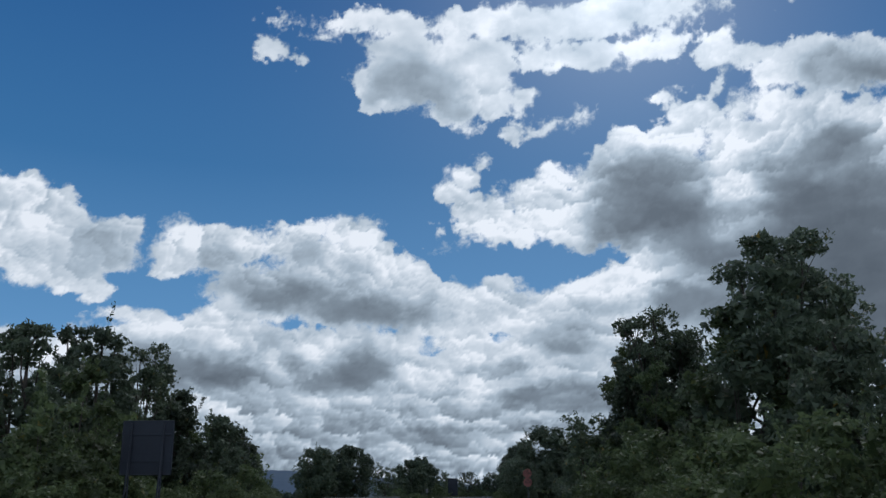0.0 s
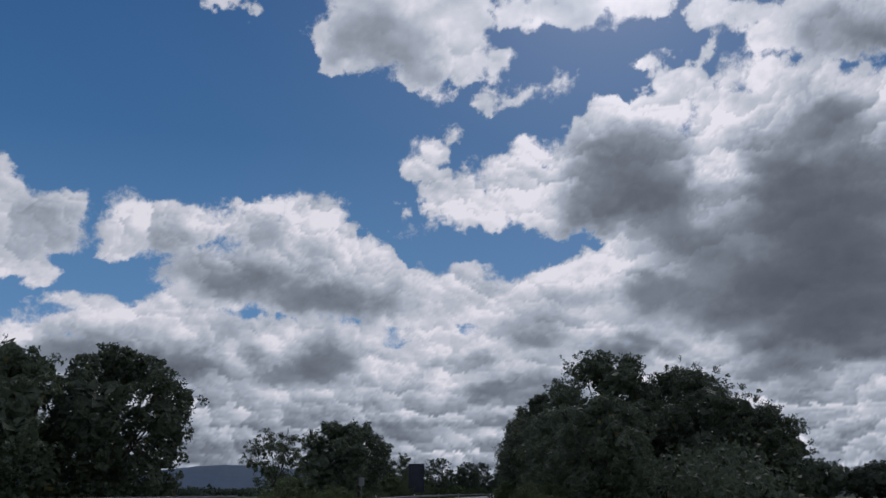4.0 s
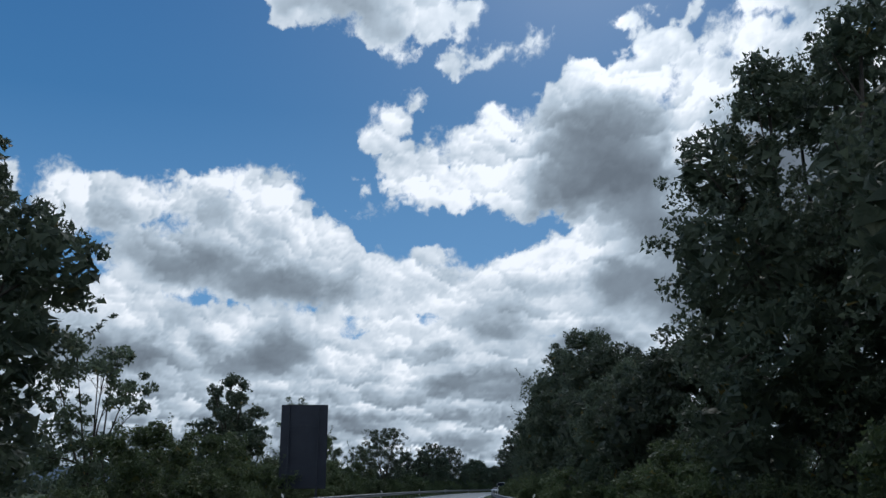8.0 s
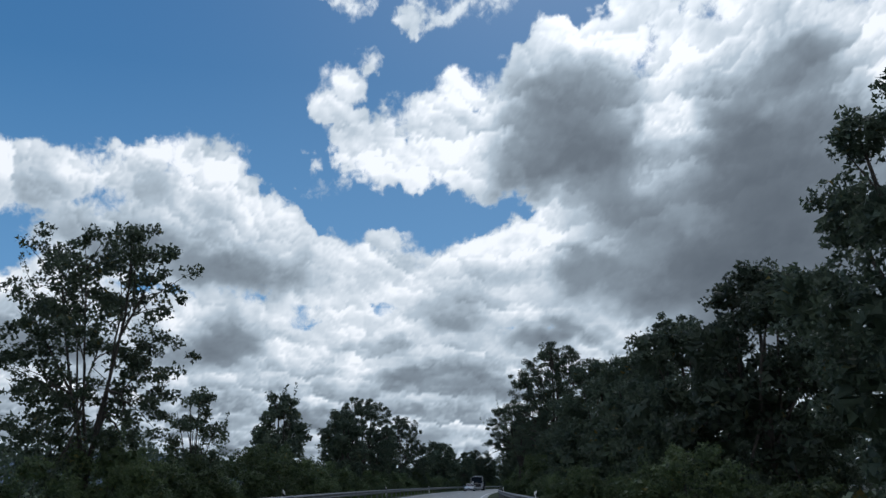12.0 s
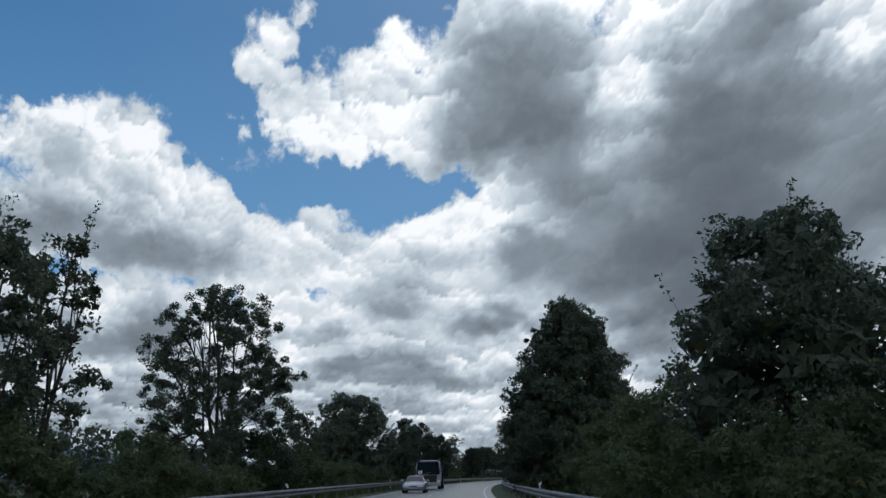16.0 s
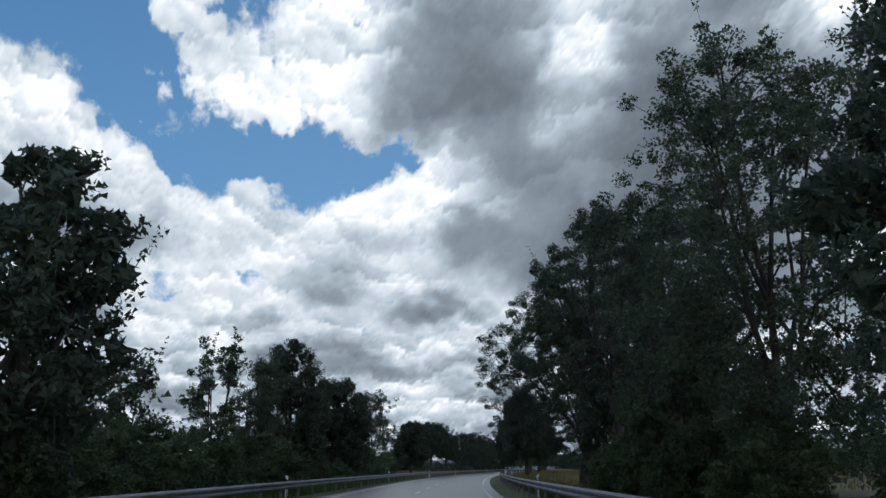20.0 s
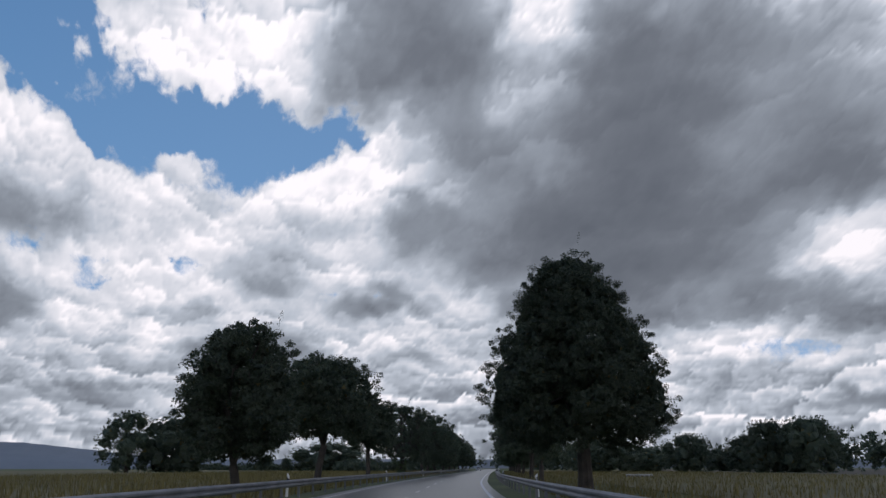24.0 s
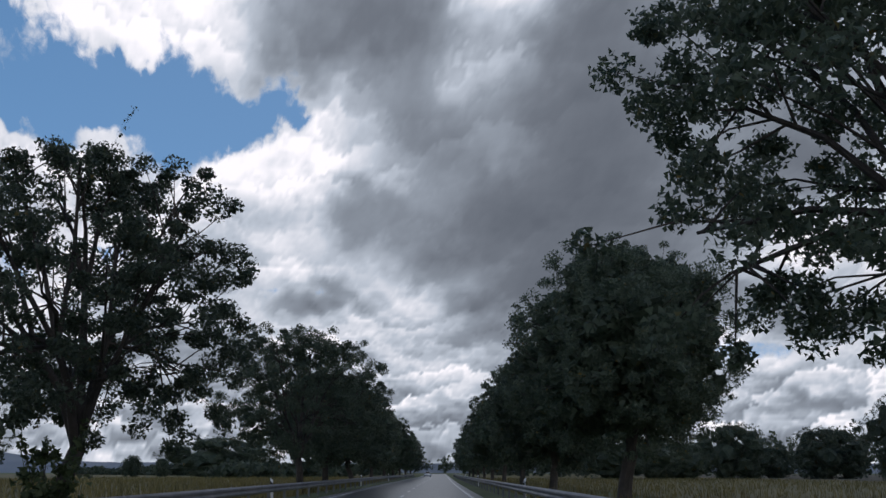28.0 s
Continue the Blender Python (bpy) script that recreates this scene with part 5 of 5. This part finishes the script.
def section_body(name, rows, material, parent, label=""):
    """A body skinned over cross-sections: (y, half width, low, shoulder, top, top half width)."""
    bm, rings = bmesh.new(), []
    for y, w, lo, sh, tp, tw in rows:
        pts = [(-w * 0.94, lo), (-w, lo + 0.12), (-w, sh), (-(w + tw) / 2, (sh + tp * 2) / 3), (-tw * 0.8, tp), (0, tp + 0.015), (tw * 0.8, tp), ((w + tw) / 2, (sh + tp * 2) / 3), (w, sh), (w, lo + 0.12), (w * 0.94, lo)]
        rings.append([bm.verts.new((x, y, z)) for x, z in pts])
    for a, b in zip(rings, rings[1:]):
        for k in range(len(a)):
            j = (k + 1) % len(a)
            bm.faces.new((a[k], a[j], b[j], b[k]))
    bm.faces.new(rings[0][::-1])
    bm.faces.new(rings[-1])
    bmesh.ops.recalc_face_normals(bm, faces=bm.faces)
    for f in bm.faces:
        f.smooth = True
    return part(name, bm, material, parent, label)


def car(s, side, turn=0.0):
    ob = hold("car", by_road(s, side, 0.003, turn), "low silver coupe with its bonnet towards the lane", "car")
    section_body("body", [(-2.25, 0.62, 0.28, 0.46, 0.56, 0.5), (-2.15, 0.78, 0.2, 0.52, 0.64, 0.6), (-1.7, 0.88, 0.18, 0.60, 0.74, 0.62), (-0.9, 0.90, 0.18, 0.68, 0.84, 0.66), (-0.6, 0.90, 0.18, 0.72, 0.88, 0.68), (0.9, 0.91, 0.18, 0.76, 0.90, 0.68), (1.7, 0.90, 0.2, 0.76, 0.90, 0.62), (2.2, 0.80, 0.28, 0.70, 0.80, 0.55)], SILVER, ob)
    section_body("roof", [(-0.05, 0.62, 0.86, 1.18, 1.25, 0.50), (0.35, 0.64, 0.86, 1.24, 1.30, 0.52), (0.9, 0.62, 0.86, 1.20, 1.27, 0.50), (1.5, 0.52, 0.86, 1.0, 1.05, 0.42)], SILVER, ob)
    bm = bmesh.new()
    v = [bm.verts.new(p) for p in ((-0.72, -0.72, 0.86), (0.72, -0.72, 0.86), (0.5, -0.06, 1.27), (-0.5, -0.06, 1.27), (-0.70, -0.66, 0.84), (0.70, -0.66, 0.84), (0.48, 0.0, 1.25), (-0.48, 0.0, 1.25))]
    for f in ((0, 1, 2, 3), (7, 6, 5, 4), (0, 4, 5, 1), (1, 5, 6, 2), (2, 6, 7, 3), (3, 7, 4, 0)):
        bm.faces.new([v[k] for k in f])
    part("windscreen", bm, GLASS, ob)
    for x in (-1, 1):
        bm = bmesh.new()
        v = [bm.verts.new((x * a, b, c)) for a, b, c in ((0.745, -0.62, 0.87), (0.72, 1.25, 0.90), (0.575, 0.95, 1.20), (0.53, 0.0, 1.24), (0.70, -0.62, 0.86), (0.68, 1.25, 0.89), (0.54, 0.95, 1.18), (0.50, 0.0, 1.22))]
        for f in ((0, 1, 2, 3), (7, 6, 5, 4), (0, 4, 5, 1), (1, 5, 6, 2), (2, 6, 7, 3), (3, 7, 4, 0)):
            bm.faces.new([v[k] for k in f])
        part("side_window", bm, GLASS, ob)
        part("wing_mirror", boxed(x * 1.0 - 0.12, x * 1.0 + 0.12, -0.5, -0.38, 0.86, 1.0, bevel=0.04), SILVER, ob)
        bm = bmesh.new()
        bmesh.ops.create_uvsphere(bm, u_segments=16, v_segments=8, radius=1, matrix=Matrix.Translation((x * 0.6, -2.1, 0.6)) @ Matrix.Diagonal((0.14, 0.12, 0.075, 1)))
        part("headlight", bm, LAMP, ob, "clear headlamp")
        for y in (-1.42, 1.35):
            wheel(ob, x * 0.80, y, 0.33, 0.22)
    part("grille", boxed(-0.3, 0.3, -2.27, -2.2, 0.40, 0.54, bevel=0.03), BLACK, ob, "dark oval intake")
    part("air_intake", boxed(-0.5, 0.5, -2.22, -2.1, 0.22, 0.32, bevel=0.03), BLACK, ob)
    plate = part("number_plate", boxed(-0.26, 0.26, -2.29, -2.275, 0.33, 0.44, bevel=0.003), PLASTIC, ob)
    part("plate_bar", boxed(-0.2, 0.2, -2.297, -2.291, 0.365, 0.405), BLACK, plate)
    return ob


def rounded_pane(low, high, foot, head, y0, y1, r0, r1):
    """An upright pane, narrower at its head, with rounded corners: half widths, heights, depth and corner radii."""
    ring = []
    for cx, cz, rr, a0 in ((foot - r0, low + r0, r0, -90), (head - r1, high - r1, r1, 0), (r1 - head, high - r1, r1, 90), (r0 - foot, low + r0, r0, 180)):
        for k in range(7):
            a = radians(a0 + 15 * k)
            ring.append((cx + rr * math.cos(a), cz + rr * math.sin(a)))
    bm = bmesh.new()
    front = [bm.verts.new((x * 0.985, y0, z)) for x, z in ring]
    back = [bm.verts.new((x, y1, z)) for x, z in ring]
    bm.faces.new(front)
    bm.faces.new(back[::-1])
    for k in range(len(ring)):
        j = (k + 1) % len(ring)
        bm.faces.new((front[k], back[k], back[j], front[j]))
    bmesh.ops.recalc_face_normals(bm, faces=bm.faces)
    return bm


def truck(s, side):
    ob = hold("truck", by_road(s, side, 0.003), "white-cabbed lorry with a tall black grille", "truck")
    section_body("cab", [(-1.0, 1.17, 0.75, 2.2, 2.70, 0.92), (-0.9, 1.22, 0.6, 2.25, 2.76, 0.95), (0.2, 1.24, 0.6, 2.35, 2.80, 0.98), (0.9, 1.22, 0.7, 2.3, 2.78, 0.95)], WHITE_CAB, ob)
    scr = part("windscreen", rounded_pane(1.40, 2.62, 1.18, 1.06, -1.07, -0.9, 0.22, 0.1), GLASS, ob)
    visor = part("sun_visor", boxed(-0.98, 0.98, -1.2, -0.96, 2.60, 2.70, bevel=0.02), PANEL, ob, "smoked sun visor")
    part("visor_edge", rod(bmesh.new(), (-0.96, -1.21, 2.60), (0.96, -1.21, 2.60), 0.012, sides=6), WHITE_CAB, visor)
    for x in (-0.45, 0.35):
        part("wiper", rod(bmesh.new(), (x, -1.075, 1.48), (x + 0.62, -1.075, 1.66), 0.012, sides=6), BLACK, scr)
    sign = part("plate", boxed(-0.98, -0.58, -1.085, -1.07, 1.46, 1.78, bevel=0.004), PLASTIC, ob, "white square plate with a black letter")
    cu = bpy.data.curves.new("letter", "FONT")
    cu.body, cu.size, cu.extrude, cu.align_x = "A", 0.34, 0.003, "CENTER"
    tmp = new("letter", cu)
    me = bpy.data.meshes.new_from_object(tmp.evaluated_get(bpy.context.evaluated_depsgraph_get()))
    bpy.data.objects.remove(tmp)
    me.materials.clear()
    me.materials.append(BLACK)
    le = new("letter", me)
    le.parent = sign
    le.matrix_basis = pose(-0.78, -1.089, 1.5, 90)
    gr = part("grille", boxed(-0.86, 0.86, -1.05, -0.96, 0.5, 1.33, bevel=0.03), BLACK, ob, "tall black grille")
    for k in range(6):
        part("slat", boxed(-0.8, 0.8, -1.06, -1.045, 0.66 + 0.115 * k, 0.70 + 0.115 * k, bevel=0.004), BLACK, gr)
    part("badge", rod(bmesh.new(), (-0.5, -1.08, 1.44), (0.42, -1.08, 1.64), 0.012, sides=6), ZINC, gr, "slanted metal bar")
    bm = bmesh.new()
    for k in range(16):
        a, b = 2 * math.pi * k / 16, 2 * math.pi * (k + 1) / 16
        rod(bm, (-0.06 + 0.065 * math.cos(a), -1.09, 1.53 + 0.065 * math.sin(a)), (-0.06 + 0.065 * math.cos(b), -1.09, 1.53 + 0.065 * math.sin(b)), 0.013, sides=6)
    part("emblem", bm, ZINC, gr, "round metal ring")
    part("bumper", boxed(-1.22, 1.22, -1.12, -0.8, 0.32, 0.68, bevel=0.06), WHITE_CAB, ob)
    for x in (-1, 1):
        part("headlight", boxed(x * 1.02 - 0.16, x * 1.02 + 0.16, -1.15, -1.0, 0.62, 0.86, bevel=0.05), LAMP, ob, "clear headlamp")
        arm = part("mirror_arm", rod(bmesh.new(), (x * 1.2, -0.85, 2.45), (x * 1.45, -0.95, 2.4), 0.025), BLACK, ob)
        part("mirror", boxed(x * 1.45 - 0.07, x * 1.45 + 0.07, -1.0, -0.9, 1.9, 2.4, bevel=0.04), BLACK, arm)
        part("door_window", boxed(x * 1.2 - 0.05, x * 1.2 + 0.05, -0.7, 0.3, 1.65, 2.45, bevel=0.02), GLASS, ob)
        part("step", boxed(x * 1.15 - 0.1, x * 1.15 + 0.1, -0.5, 0.2, 0.42, 0.5, bevel=0.02), BLACK, ob)
        for y in (-0.2, 3.6, 4.9):
            wheel(ob, x * 1.05, y, 0.5, 0.3)
        part("mudguard", boxed(x * 1.08 - 0.18, x * 1.08 + 0.18, 3.0, 5.5, 1.06, 1.12, bevel=0.02), BLACK, ob)
    part("chassis", boxed(-0.45, 0.45, -0.6, 5.6, 0.6, 0.9, bevel=0.02), BLACK, ob)
    part("load_body", boxed(-1.2, 1.2, 2.5, 5.6, 1.15, 1.6, bevel=0.04), PANEL, ob, "low dark steel load bed")
    for k in range(5):
        for x in (-1.23, 1.23):
            part("rib", boxed(x - 0.04, x + 0.04, 2.6 + 0.7 * k, 2.7 + 0.7 * k, 1.16, 1.58, bevel=0.01), PANEL, ob)
    for z in (1.16, 1.42):
        part("air_tank", rod(bmesh.new(), (0.75, 1.5, z), (1.2, 1.5, z), 0.12, sides=16), ZINC, ob, "grey metal air tank")
    part("exhaust_stack", rod(bmesh.new(), (0.95, 1.15, 0.9), (0.95, 1.15, 3.0), 0.07, sides=12), ZINC, ob)
    part("air_box", boxed(-1.0, -0.5, 1.0, 1.4, 0.9, 2.4, bevel=0.05), BLACK, ob)
    return ob


car(458, -3.6)
truck(477.5, -3.82)
car(930, -3.6)


# ---- wrapped bales in the meadow ----
WRAP = surface("pale_bale_wrap", (0.24, 0.24, 0.235), (0.36, 0.36, 0.35), 3.0, 0.4, 0, 0.15, 25)


def bale():
    """A round bale lying on its side, its wrap drawn in at the ends."""
    ob = hold("wrapped_bale", pose(0, 0, 0), "round bale in pale wrap lying in the meadow", "bale", "bales in a row")
    bm = bmesh.new()
    rings = []
    for x, r0 in ((-0.64, 0.07), (-0.62, 0.13), (-0.54, 0.19), (-0.2, 0.2), (0.2, 0.197), (0.54, 0.19), (0.62, 0.13), (0.64, 0.07)):
        rings.append([bm.verts.new((x, r0 * math.cos(2 * math.pi * k / 16), 0.19 + r0 * (0.94 if k < 9 else 1.0) * math.sin(2 * math.pi * k / 16))) for k in range(16)])
    for a, b in zip(rings, rings[1:]):
        for k in range(16):
            bm.faces.new((a[k], a[(k + 1) % 16], b[(k + 1) % 16], b[k]))
    bm.faces.new(rings[0][::-1])
    bm.faces.new(rings[-1])
    for f in bm.faces:
        f.smooth = True
    part("wrap", bm, WRAP, ob)
    for x in (-0.3, 0.3):
        bm = bmesh.new()
        bmesh.ops.create_cone(bm, cap_ends=False, segments=16, radius1=0.203, radius2=0.203, depth=0.05, matrix=pose(x, 0, 0.19, 0, 90))
        part("band", bm, BLACK, ob, "dark tie band")
    return ob


one_bale = bale()
one_bale.matrix_basis = by_road(711, 22.6, -0.07, 4)
copy_thing(one_bale, by_road(711.2, 23.95, -0.07, -3))
copy_thing(one_bale, by_road(711.5, 25.3, -0.07, 6))
